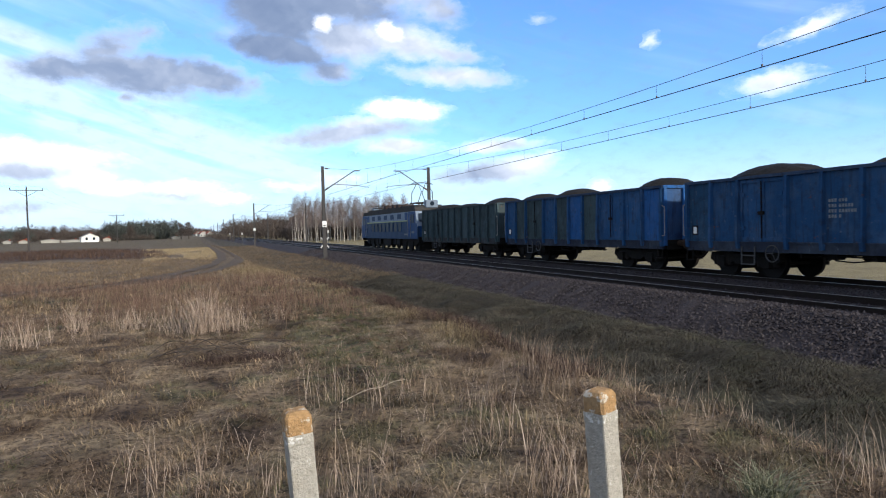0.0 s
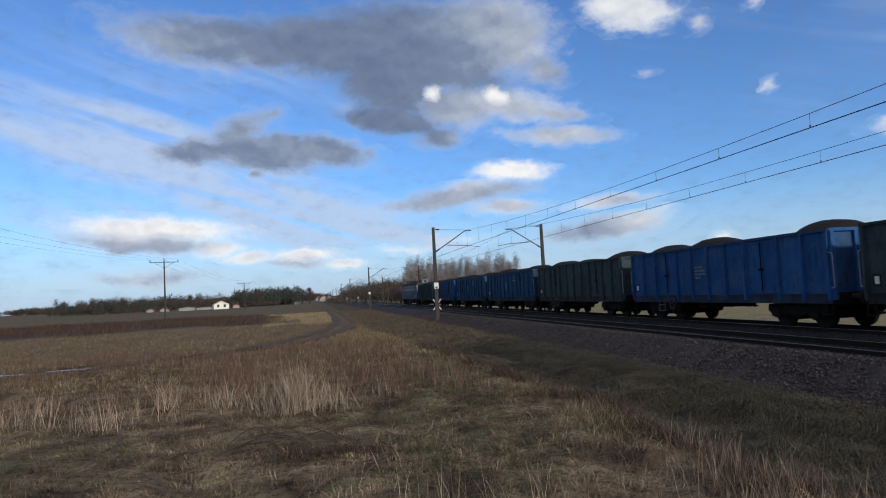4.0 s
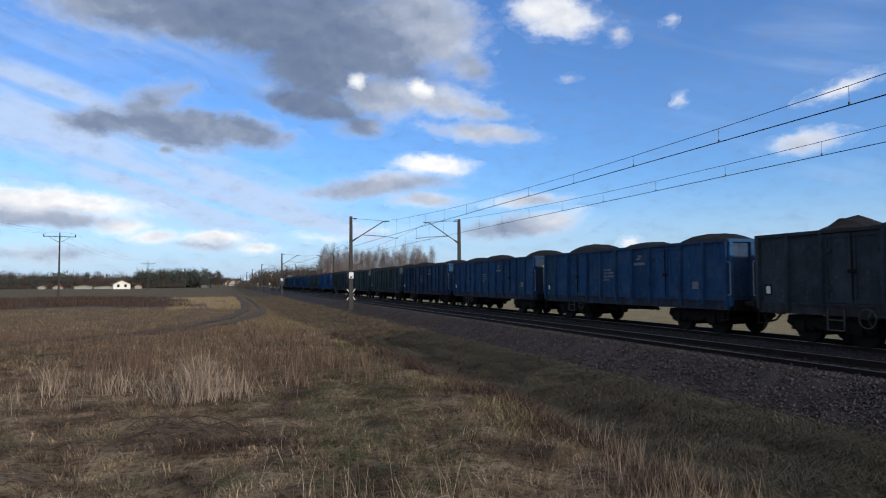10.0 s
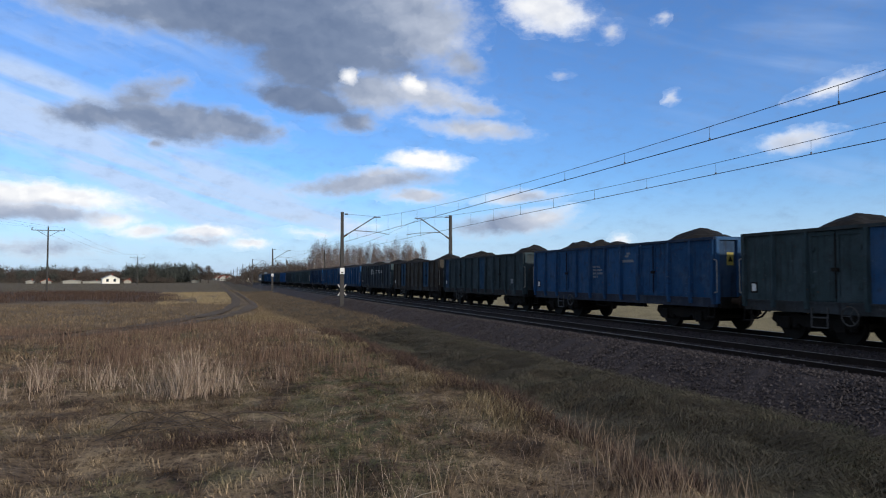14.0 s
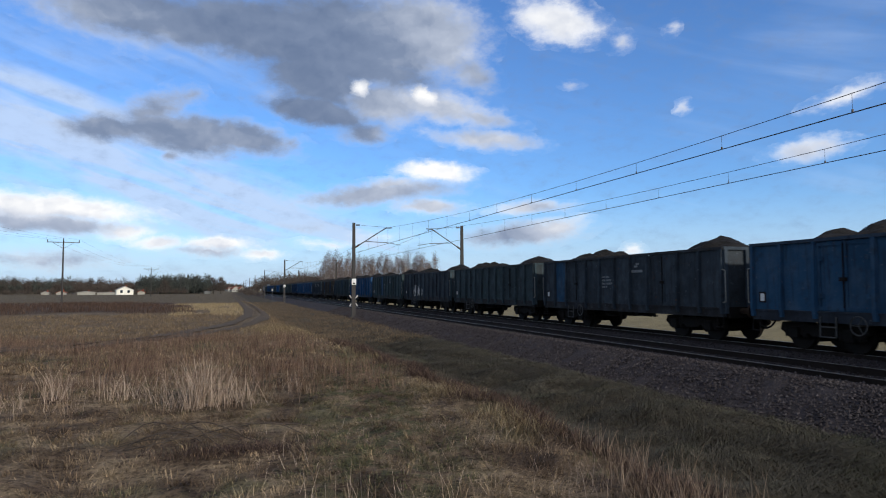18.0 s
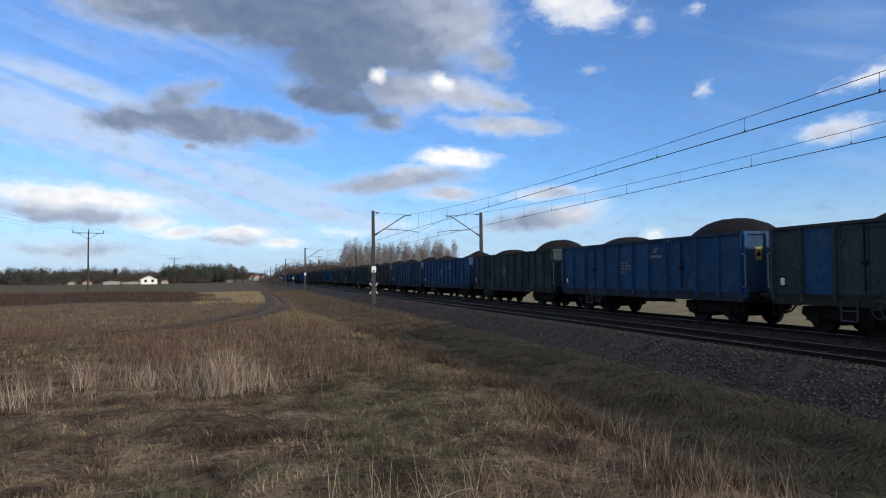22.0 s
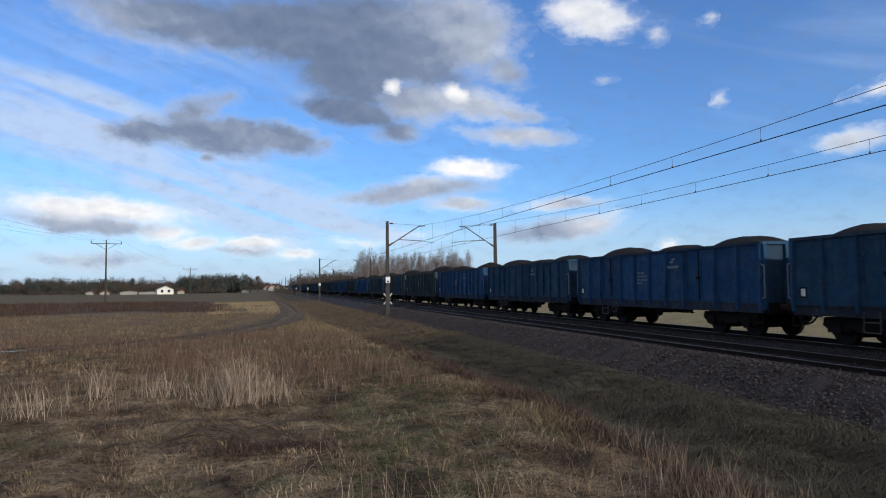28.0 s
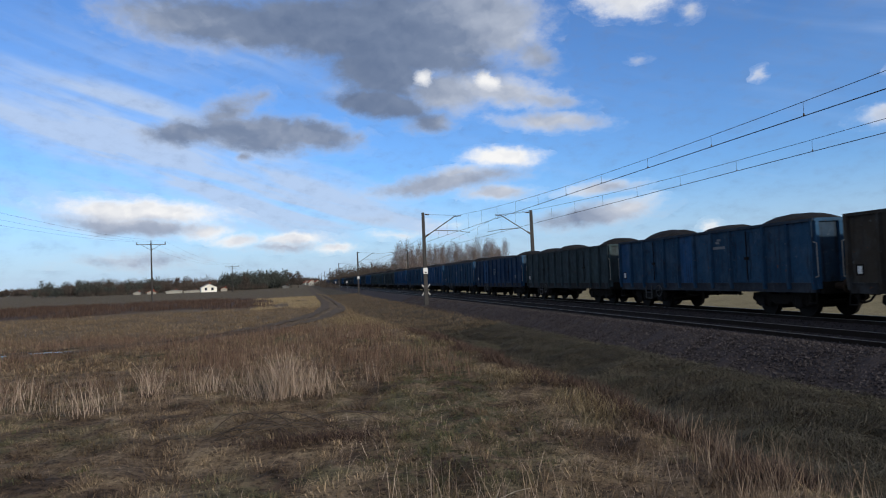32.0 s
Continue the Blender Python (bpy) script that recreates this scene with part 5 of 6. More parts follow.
def blades(name, spots, tall, wide, lean, mat, label, seed, category="grass", bend=0.5, way=None, stray=0.5):
    """Grass as one mesh: each blade two bent quads that narrow to a point. spots: n x 2; tall, wide, way: n."""
    rng = np.random.default_rng(seed)
    n = len(spots)
    z = heights(np.asarray(spots)) - 0.02
    foot = np.column_stack([spots, z])
    a, b = rng.random(n) * 2 * np.pi, rng.random(n) * 2 * np.pi
    if way is not None:
        a = way + rng.normal(0, stray, n)
        b = a + np.pi / 2 + rng.normal(0, 0.4, n)
    out = np.column_stack([np.cos(a), np.sin(a), np.zeros(n)]) * (lean * tall * (0.2 + rng.random(n)))[:, None]
    side = np.column_stack([np.cos(b), np.sin(b), np.zeros(n)]) * wide[:, None] * 0.5
    up = np.array([0, 0, 1.0]) * tall[:, None]
    mid, tip = foot + out * bend * 0.6 + up * 0.55, foot + out + up * (1 - 0.25 * lean)
    v = np.stack([foot - side, foot + side, mid - side * 0.75, mid + side * 0.75, tip], 1).reshape(-1, 3)
    k = 5 * np.arange(n)[:, None]
    tri = np.concatenate([k + [0, 1, 3], k + [0, 3, 2], k + [2, 3, 4]], 1).reshape(-1, 3)
    me = bpy.data.meshes.new(name)
    me.from_pydata(v, [], tri)
    me.materials.append(mat)
    return tagged(new(name, me), label, category, kind="stuff")


def tussocks(name, centres, each, radius, tall, wide, mat, label, seed, lean=1.0, category="grass", drift=0.0):
    """Mounded tufts: the blades of each spring from its middle and arch outwards, drifting the way the grass lies."""
    rng = np.random.default_rng(seed)
    k = len(centres)
    size = np.repeat(0.55 + 0.75 * rng.random(k), each)
    mid = np.repeat(np.asarray(centres), each, 0)
    a, r = rng.random(k * each) * 2 * np.pi, rng.random(k * each) ** 0.7
    spots = mid + (np.column_stack([np.cos(a), np.sin(a)]) * (r * radius * size)[:, None])
    if drift:
        w = combed(mid)
        a = np.arctan2(np.sin(a) + drift * np.sin(w), np.cos(a) + drift * np.cos(w))
    h = tall * size * (1.15 - 0.6 * r) * (0.6 + 0.6 * rng.random(k * each))
    return blades(name, spots, h, wide * (0.6 + 0.8 * rng.random(k * each)), lean, mat, label, seed + 1, category, 0.6, a, 0.35)


def scatter(n, x0, x1, y0, y1, seed, power=1.0, clump=0.0, keep=None):
    rng = np.random.default_rng(seed)
    x, y = x0 + (x1 - x0) * rng.random(n), y0 + (y1 - y0) * rng.random(n) ** power
    if clump:
        k = max(1, n // 40)
        cx, cy = x[:k], y[:k]
        pick = rng.integers(0, k, n)
        x, y = cx[pick] + rng.normal(0, clump, n), cy[pick] + rng.normal(0, clump, n)
    s = np.column_stack([x, y])
    if keep is not None:
        s = s[[keep(a, b) for a, b in s]]
    return s


def bank(y):
    return 3.95 - 1.3 * smooth01(y, 14, 45)


def in_view(x, y):
    """Ground that the eye can meet: ahead, and within the spread of the lens."""
    return y > 0.4 and -0.5 * (y + 3) - 1.5 < x < 1.3 * (y + 3)


ROAD_LINE = [(-30, 13.5), (-20, 17.0), (-12, 20.5), (-5.9, 22.8), (-3.7, 25.3), (-2.1, 29.0), (-0.4, 35.5), (1.5, 46), (2.3, 56), (2.6, 70), (2.6, 116)]


def offroad(x, y, wide=1.1):
    """Clear of the dirt road's two ruts."""
    for (a, b), (c, d) in zip(ROAD_LINE, ROAD_LINE[1:]):
        k = min(1.0, max(0.0, ((x - a) * (c - a) + (y - b) * (d - b)) / ((c - a) ** 2 + (d - b) ** 2)))
        if (x - a - k * (c - a)) ** 2 + (y - b - k * (d - b)) ** 2 < wide * wide:
            return False
    return True


def meadow():
    def rnd(seed, n):
        return np.random.default_rng(seed).random(n)

    near = lambda x, y: in_view(x, y) and x < bank(y) + 0.5 and offroad(x, y)
    s = scatter(150000, -11, 4.3, 0.5, 17, 1, 1.35, 0.0, near)
    blades("matted_grass", s, 0.025 + 0.06 * rnd(1, len(s)) ** 2, 0.005 + 0.007 * rnd(2, len(s)), 3.4, SWARD, "matted low dead grass in tan, brown and dull green", 11, way=combed(s), stray=0.6)
    s = scatter(5200, -11, 4.2, 0.6, 22, 2, 1.25, 0.0, near)
    tussocks("grass_tussocks", s, 38, 0.13, 0.15, 0.0065, SWARD, "small mounded tussocks of dead grass", 12, 1.8, drift=0.7)
    s = scatter(1500, -9, 4.2, 0.8, 24, 3, 1.2, 0.0, lambda x, y: near(x, y) and noise.noise((x * 0.35 + 5, y * 0.35, 2)) > 0.02)
    tussocks("green_grass", s, 36, 0.16, 0.09, 0.006, GREEN, "patches of low green grass between dry tufts", 13, 1.2, drift=0.4)
    s = scatter(620, -0.9, 3.2, 5.5, 20, 303, 1.1, 0.0, lambda x, y: near(x, y) and abs(x - 0.16 * y - 0.45) < 1.0)
    tussocks("green_strip", s, 36, 0.15, 0.085, 0.006, GREEN, "greener strip of low grass leading along the bank", 305, 1.3, drift=0.5)
    s = scatter(70000, -34, 4.2, 16, 60, 4, 1.2, 0.5, lambda x, y: in_view(x, y) and x < bank(y) + 0.6 and offroad(x, y))
    blades("meadow_grass_beyond", s, 0.08 + 0.16 * rnd(7, len(s)), 0.014 + 0.014 * rnd(8, len(s)), 0.9, SWARD, "dry straw meadow beyond the dirt road", 14)
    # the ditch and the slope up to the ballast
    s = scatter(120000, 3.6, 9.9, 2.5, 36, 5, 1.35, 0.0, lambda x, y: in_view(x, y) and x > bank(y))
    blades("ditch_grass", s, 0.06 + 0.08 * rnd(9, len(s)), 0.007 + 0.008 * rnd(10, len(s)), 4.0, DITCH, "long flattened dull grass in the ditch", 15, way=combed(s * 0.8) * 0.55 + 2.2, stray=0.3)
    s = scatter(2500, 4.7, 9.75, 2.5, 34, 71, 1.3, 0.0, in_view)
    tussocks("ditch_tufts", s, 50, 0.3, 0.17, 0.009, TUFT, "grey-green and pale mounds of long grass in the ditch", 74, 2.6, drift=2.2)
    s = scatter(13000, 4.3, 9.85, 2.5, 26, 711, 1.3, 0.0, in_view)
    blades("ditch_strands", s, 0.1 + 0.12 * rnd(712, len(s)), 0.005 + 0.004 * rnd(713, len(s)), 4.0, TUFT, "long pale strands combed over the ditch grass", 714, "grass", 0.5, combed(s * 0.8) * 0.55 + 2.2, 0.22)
    s = scatter(45000, 2.4, 10.0, 32, 130, 6, 1.5, 0.6, lambda x, y: x > bank(y) - 0.6 and offroad(x, y))
    blades("verge_grass", s, 0.1 + 0.18 * rnd(11, len(s)), 0.01 + 0.012 * rnd(12, len(s)), 1.0, SWARD, "dull brown grass along the railway verge", 16)
    # pale reeds in clumps
    for k, (x, y, n, r, h) in enumerate([(-0.41, 10.72, 120, 0.1, 1.0), (-0.3, 10.8, 60, 0.3, 0.85), (0.2, 10.9, 46, 0.32, 0.7), (-0.75, 11.4, 40, 0.25, 0.85), (-1.5, 12.0, 44, 0.16, 0.6), (-1.82, 11.86, 30, 0.12, 0.6), (-2.58, 11.9, 60, 0.12, 0.72), (-3.15, 10.3, 50, 0.2, 0.8), (-4.3, 11.0, 40, 0.25, 0.7), (3.05, 4.15, 100, 0.22, 0.5), (3.6, 5.2, 80, 0.28, 0.6), (4.0, 6.4, 40, 0.3, 0.55), (3.85, 4.5, 50, 0.35, 0.55), (4.5, 5.0, 36, 0.35, 0.6), (5.0, 3.9, 40, 0.35, 0.6)]):
        rng = np.random.default_rng(30 + k)
        n *= 2
        s = np.column_stack([rng.normal(x, r, n), rng.normal(y, r * 0.7, n)])
        blades("reed_clump", s, h * (0.4 + 0.65 * rng.random(n)), (0.0035 + 0.004 * rng.random(n)) * (1.0 if y > 8 else 0.62), 0.5 if y > 8 else 0.38, REED if y > 8 else DRYREED, "clump of tall pale dead reeds", 50 + k, "reeds", 0.85)["group"] = "reed clumps"
    s = scatter(520, -8, 1.6, 10.8, 13.5, 41, 1.3, 0.16, in_view)
    blades("sparse_reeds", s, 0.25 + 0.4 * rnd(42, len(s)), 0.003 + 0.003 * rnd(43, len(s)), 0.6, REED, "sparse pale dead reeds in a loose belt", 44, "reeds", 0.85)
    # the crest of the bank: dark brambles, and tan tufts before them
    r = np.random.default_rng(61)
    y = 4.5 + 19 * r.random(16000) ** 1.3
    s = np.column_stack([3.86 - 1.3 * np.clip((y - 14) / 31, 0, 1) ** 1.5 + r.normal(0, 0.16, 16000) + 0.2 * np.sin(y * 2.3), y])
    blades("bank_bramble", s, 0.06 + 0.28 * r.random(16000) ** 1.5, 0.004 + 0.004 * r.random(16000), 1.0, BRAMBLE, "dark red-brown brambles along the crest of the bank", 62, "bramble", 0.7)
    s = np.column_stack([r.normal(3.55, 0.3, 5000), 6.5 + 6.0 * r.random(5000)])
    s = s[[noise.noise((a * 1.3, b * 0.9, 4)) > 0.0 for a, b in s]]
    blades("bank_tufts", s, 0.08 + 0.2 * r.random(len(s)), 0.004 + 0.004 * r.random(len(s)), 0.8, STRAW, "tan grass tufts along the bank", 63, "grass", 0.7)
    s = np.column_stack([r.normal(2.5, 0.7, 5000), r.normal(31.5, 2.4, 5000)])
    blades("straw_tuft", s, 0.1 + 0.24 * r.random(5000), 0.008 + 0.008 * r.random(5000), 0.7, STRAW, "tall yellowish straw tuft beside the dirt road", 64, "grass", 0.8)
    # red-brown stems standing in the meadow
    s = scatter(42000, -16, 2.8, 11.6, 27, 7, 1.0, 0.3, lambda x, y: in_view(x, y) and offroad(x, y) and noise.noise((x * 0.3, y * 0.3, 9)) > -0.12)
    blades("red_brown_stems", s, 0.16 + 0.42 * rnd(13, len(s)) ** 1.5, 0.004 + 0.004 * rnd(14, len(s)), 0.35, STEMS, "stand of thin red-brown dead stems", 17, "dead stems", 0.8)
    s = scatter(30000, -66, -3, 58, 125, 8, 1.0, 0.9, lambda x, y: in_view(x, y) and x < -2.4 - (y - 60) * 0.07 and 62 + 14 * noise.noise((x * 0.12, 3, 1)) + max(0, -18 - x) * 0.35 < y < 116 + 22 * noise.noise((x * 0.06, 8, 1)) - max(0, x + 14) * 3)
    blades("scrub_band", s, 0.25 + 0.45 * rnd(15, len(s)), 0.02 + 0.025 * rnd(16, len(s)), 0.35, SCRUB, "low band of dark red-brown scrub across the field", 18, "scrub", 0.8)
    s = scatter(12000, -9, 2.0, 56, 108, 20, 1.0, 0.6, lambda x, y: in_view(x, y) and x > -3.6 - (y - 60) * 0.08 + 4 * noise.noise((x * 0.3, y * 0.08, 5)) and offroad(x, y))
    blades("straw_patch", s, 0.12 + 0.2 * rnd(21, len(s)), 0.02 + 0.02 * rnd(22, len(s)), 0.6, BRIGHTSTRAW, "bright patch of straw beside the dirt road", 21)
    s = scatter(11000, -5, 5.5, 0.7, 9.0, 9, 1.3, 0.3, lambda x, y: in_view(x, y) and x < bank(y) + 1.0 and (x > 0.2 or y < 4 or noise.noise((x, y, 6)) > 0.25))
    blades("dead_stalks", s, 0.05 + 0.2 * rnd(17, len(s)) ** 2, 0.002 + 0.002 * rnd(18, len(s)), 1.0, REED, "single pale dead stalks", 19, "dead stalks", 0.8)
    branch = tagged(new("dead_branch"), "thin pale dead branch lying in the grass", "branch")
    branch.matrix_basis = pose(0.85, 4.62, lie(0.9, 4.65) + 0.06)
    part("stem", Mesh().line([(0, 0, -0.05), (0.16, 0.05, 0.0), (0.3, 0.04, 0.05), (0.45, 0.1, 0.04), (0.6, 0.1, 0.09), (0.74, 0.17, 0.08)], 0.003, 6), DEADWOOD, branch)
    for a, b in (((0.16, 0.05, 0.0), (0.25, -0.06, 0.08)), ((0.3, 0.04, 0.05), (0.36, 0.16, 0.13)), ((0.3, 0.04, 0.05), (0.43, -0.02, 0.09)), ((0.45, 0.1, 0.04), (0.53, 0.2, 0.13)), ((0.6, 0.1, 0.09), (0.7, 0.05, 0.12))):
        part("side_twig", Mesh().rod(a, b, 0.0022, 0.0014, 5), DEADWOOD, branch)
    vine = tagged(new("bramble_vines"), "long arching brown bramble stems over the grass", "bramble")
    vine.matrix_basis = pose(-0.9, 7.9, lie(-0.3, 7.9))
    r = random.Random(12)
    for k in range(9):
        x, y, h, w = r.uniform(-0.3, 0.9), r.uniform(-0.5, 0.6), r.uniform(0.1, 0.3), r.uniform(0.7, 1.5)
        part("stem", Mesh().line([(x + w * i / 7, y + 0.12 * math.sin(i + k), h * math.sin(math.pi * (i + 0.3) / 7.6)) for i in range(8)], 0.006, 5), BARK, vine)
    s = scatter(1100, -1.0, 5.5, 0.9, 5.2, 81, 1.1, 0.2, in_view)
    blades("tall_stalks", s, 0.22 + 0.42 * rnd(82, len(s)), 0.0026 + 0.002 * rnd(83, len(s)), 0.4, REED, "tall single pale dead stalks among the grass", 84, "dead stalks", 0.7)
    rng = np.random.default_rng(77)
    s = np.column_stack([rng.normal(2.8, 0.06, 420), rng.normal(1.15, 0.06, 420)])
    blades("green_tussock", s, 0.16 + 0.24 * rng.random(420), 0.005 + 0.004 * rng.random(420), 1.1, FRESH, "fresh green tussock beside the marker post", 78, "grass tussock")
    s = np.column_stack([rng.normal(0.05, 0.42, 1500), rng.normal(7.55, 0.13, 1500)])
    blades("dark_bramble", s, 0.06 + 0.16 * rng.random(1500), 0.004 + 0.004 * rng.random(1500), 1.5, BRAMBLE, "low tangle of dark dead bramble", 79, "bramble")


DRYREED = material("dull_reeds", (0.3, 0.22, 0.15), 0.85, 0, 2, 0.1, 0.5, 0.2, 0, second=(0.2, 0.14, 0.09), island=[(0, (0.1, 0.07, 0.052)), (0.5, (0.2, 0.145, 0.105)), (1, (0.36, 0.275, 0.205))], space="World")
DEADWOOD = material("dead_wood", (0.4, 0.34, 0.26), 0.85, 0, 30, 0.4, 6, 0.4, 0.3, second=(0.22, 0.18, 0.13))
BRAMBLE = material("bramble", (0.07, 0.04, 0.03), 0.9, 0, 2, 0.1, 0.5, 0.2, 0, second=(0.05, 0.035, 0.025), island=[(0, (0.03, 0.02, 0.017)), (0.6, (0.066, 0.042, 0.034)), (1, (0.135, 0.094, 0.072))], space="World")
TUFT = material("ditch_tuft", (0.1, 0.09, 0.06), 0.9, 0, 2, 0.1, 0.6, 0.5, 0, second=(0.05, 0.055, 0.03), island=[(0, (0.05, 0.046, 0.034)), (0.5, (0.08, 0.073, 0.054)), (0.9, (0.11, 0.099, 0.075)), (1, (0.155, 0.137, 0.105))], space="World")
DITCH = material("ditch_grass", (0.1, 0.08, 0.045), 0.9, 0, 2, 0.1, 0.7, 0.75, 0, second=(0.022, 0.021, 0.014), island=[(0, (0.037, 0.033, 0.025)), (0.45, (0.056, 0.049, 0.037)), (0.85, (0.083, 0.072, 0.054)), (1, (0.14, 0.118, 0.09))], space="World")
meadow()

# ---- power line in the field ----


def make_pole(x, y, tall, label):
    pole = tagged(new("power_pole"), label, "power pole", "power line poles")
    pole.matrix_basis = pose(x, y, lie(x, y), 0, 0, 12)
    part("shaft", Mesh().rod((0, 0, -0.5), (0, 0, tall), 0.17, 0.1, 10), MASTCONC, pole)
    part("crossarm", Mesh().box(-2.35, 2.35, -0.06, 0.06, tall - 0.35, tall - 0.23), GALV, pole)
    part("brace", Mesh().rod((-1.6, 0, tall - 0.3), (0, 0, tall - 1.3), 0.035, n=6).rod((1.6, 0, tall - 0.3), (0, 0, tall - 1.3), 0.035, n=6), GALV, pole)
    for a in (-2.25, 0, 2.25):
        part("insulator", Mesh().rod((a, 0, tall - 0.25 + (0.25 if a == 0 else 0)), (a, 0, tall + 0.12 + (0.25 if a == 0 else 0)), 0.07, n=8), PORCELAIN, pole)
    return pole


POLES = [(-25.8, 122.3, 10.3), (-25.4, 249, 9.6), (-24, 375, 9.2), (-26.5, 2, 9.4)]
for x, y, h in POLES:
    make_pole(x, y, h, "slender concrete power pole with crossarm standing in the field")
wires = tagged(new("power_line_wires"), "three thin sagging wires between the power poles", "power line")
for a in (-2.25, 0, 2.25):
    for p, q in ((POLES[3], POLES[0]), (POLES[0], POLES[1]), (POLES[1], POLES[2])):
        part("wire", tube("wire", [(p[0] + (q[0] - p[0]) * i / 10 + a, p[1] + (q[1] - p[1]) * i / 10, 10.1 - 1.6 * (1 - (i / 5 - 1) ** 2)) for i in range(11)], 0.008, 4), None, wires)

# ---- signs by the track ----


SIGNWHITE = material("weathered_sign_paint", (0.42, 0.41, 0.39), 0.7, 0, 20, 0.25, 4, 0.4, 0)


def make_cross(x, y):
    sign = tagged(new("crossed_board_sign"), "white crossed boards on a short grey post by the track", "railway sign")
    sign.matrix_basis = pose(x, y, -0.7, 0, 0, 10)
    part("post", Mesh().rod((0, 0, -0.3), (0, 0, 1.9), 0.04, n=8), GALV, sign)
    for s in (-1, 1):
        part("board", Mesh().box(-0.62, 0.62, -0.045, -0.03 - 0.004 * s, -0.055, 0.055, Matrix.Translation((0, 0, 1.45)) @ Matrix.Rotation(s * 0.9, 4, "Y")), SIGNWHITE, sign)


make_cross(10.58, 58.5)
for x, y in ((9.2, 150), (20.6, 110), (9.4, 210)):
    s = tagged(new("kilometre_board"), "small white board on a grey post by the track", "railway sign", "boards by the track")
    s.matrix_basis = pose(x, y, -0.7)
    part("post", Mesh().rod((0, 0, -0.3), (0, 0, 2.6), 0.05, n=8), GALV, s)
    part("board", Mesh().box(-0.16, 0.16, -0.07, -0.05, 2.15, 2.6, bevel=0.01), SIGNWHITE, s)

# ---- farm and far houses ----


def make_house(name, x, y, w, d, h, rise, turn, roof_mat, label, windows=2, wall=None):
    house = tagged(new(name), label, "house")
    house.matrix_basis = pose(x, y, lie(x, y) - 0.05, 0, 0, turn)
    part("wall", Mesh().add([(a * w / 2, b * d / 2, z) for z in (0, h) for a, b in ((-1, -1), (1, -1), (1, 1), (-1, 1))] + [(0, -d / 2, h + rise), (0, d / 2, h + rise)], [(0, 1, 5, 8, 4), (1, 2, 6, 5), (2, 3, 7, 9, 6), (3, 0, 4, 7)]), wall or WALLWHITE, house)
    o = 0.35
    for s in (-1, 1):
        k = rise / (w / 2)
        part("roof_slope", Mesh().add([(s * (w / 2 + o), b * (d / 2 + o), h - o * k + t) for t in (0, 0.18) for b in (-1, 1)] + [(0, b * (d / 2 + o), h + rise + t) for t in (0, 0.18) for b in (-1, 1)], [(0, 1, 5, 4), (2, 3, 7, 6), (0, 2, 6, 4), (1, 3, 7, 5), (0, 1, 3, 2), (4, 5, 7, 6)]), roof_mat, house)
    part("chimney", Mesh().box(0.6, 1.1, 0.5, 1.0, h + rise * 0.5, h + rise + 0.7), ROOFRED, house)
    for i in range(windows):
        a = (i - (windows - 1) / 2) * w / (windows + 0.4)
        win = part("window", Mesh().box(a - 0.5, a + 0.5, -d / 2 - 0.03, -d / 2 + 0.02, 0.9, 2.1), GLASS, house)
        part("window_frame", Mesh().box(a - 0.58, a + 0.58, -d / 2 - 0.05, -d / 2 - 0.031, 2.1, 2.18).box(a - 0.58, a + 0.58, -d / 2 - 0.08, -d / 2 - 0.031, 0.82, 0.9), PALE, win)
    part("door", Mesh().box(w / 2 + 0.001, w / 2 + 0.04, -0.5, 0.5, 0, 2.05), BARK, house)
    return house


make_house("farmhouse", -44.3, 327, 6.8, 9, 2.2, 1.6, 12, ROOFGREY, "low white farmhouse with a grey gable roof beside the field")
make_house("shed", -61, 336, 7.0, 5, 1.1, 0.5, 8, ROOFGREY, "low pale shed with a grey roof beside the farm", 0, DULLWALL)
make_house("shed", -52.5, 340, 9.5, 4, 0.9, 0.25, 8, ROOFGREY, "long low pale shed beside the farm", 0, DULLWALL)
make_house("shed", -38.6, 338, 3.0, 4, 1.2, 0.6, 8, ROOFRED, "small shed with a red roof beside the farm", 0, DULLWALL)
make_house("shed", -73, 345, 4.0, 4, 1.0, 0.8, 8, ROOFRED, "small shed with a red roof by the wood", 0, DULLWALL)
make_house("shed", -80, 347, 3.0, 4, 0.9, 0.6, 8, ROOFGREY, "small pale shed by the wood", 0, DULLWALL)
make_house("shed", -10, 360, 3.0, 4, 1.0, 0.5, 8, ROOFGREY, "low pale shed by the wood", 0, DULLWALL)
for x, y, w, h, r in ((5.5, 700, 6, 3, 2.4), (9, 860, 8, 3.2, 3), (2, 900, 7, 3, 3), (13.5, 780, 6, 3, 2.6)):
    make_house("far_house", x, y, w, 9, h, r, 15, ROOFRED, "distant white house with a red roof down the road", 2, DULLWALL)

# ---- trees ----


def twigs(rng, centre, spread, tall, n, size, thin):
    """Fans of short thin blades that make a bare crown. Returns vertices and faces."""
    p = rng.normal(0, 1, (n, 3))
    p /= np.linalg.norm(p, axis=1)[:, None]
    p *= (rng.random(n) ** 0.45)[:, None]
    p = p * [spread, spread, tall] + centre
    way = rng.normal(0, 0.6, (n, 3)) + (p - centre) * [0.5 / spread, 0.5 / spread, 0] + [0, 0, 0.9]
    way /= np.linalg.norm(way, axis=1)[:, None]
    q = p + way * (size * (0.5 + rng.random(n)))[:, None]
    side = np.cross(way, rng.normal(0, 1, (n, 3)))
    side *= (thin / np.maximum(np.linalg.norm(side, axis=1), 1e-6))[:, None]
    return np.stack([p - side, p + side, q], 1).reshape(-1, 3), np.arange(3 * n).reshape(-1, 3)


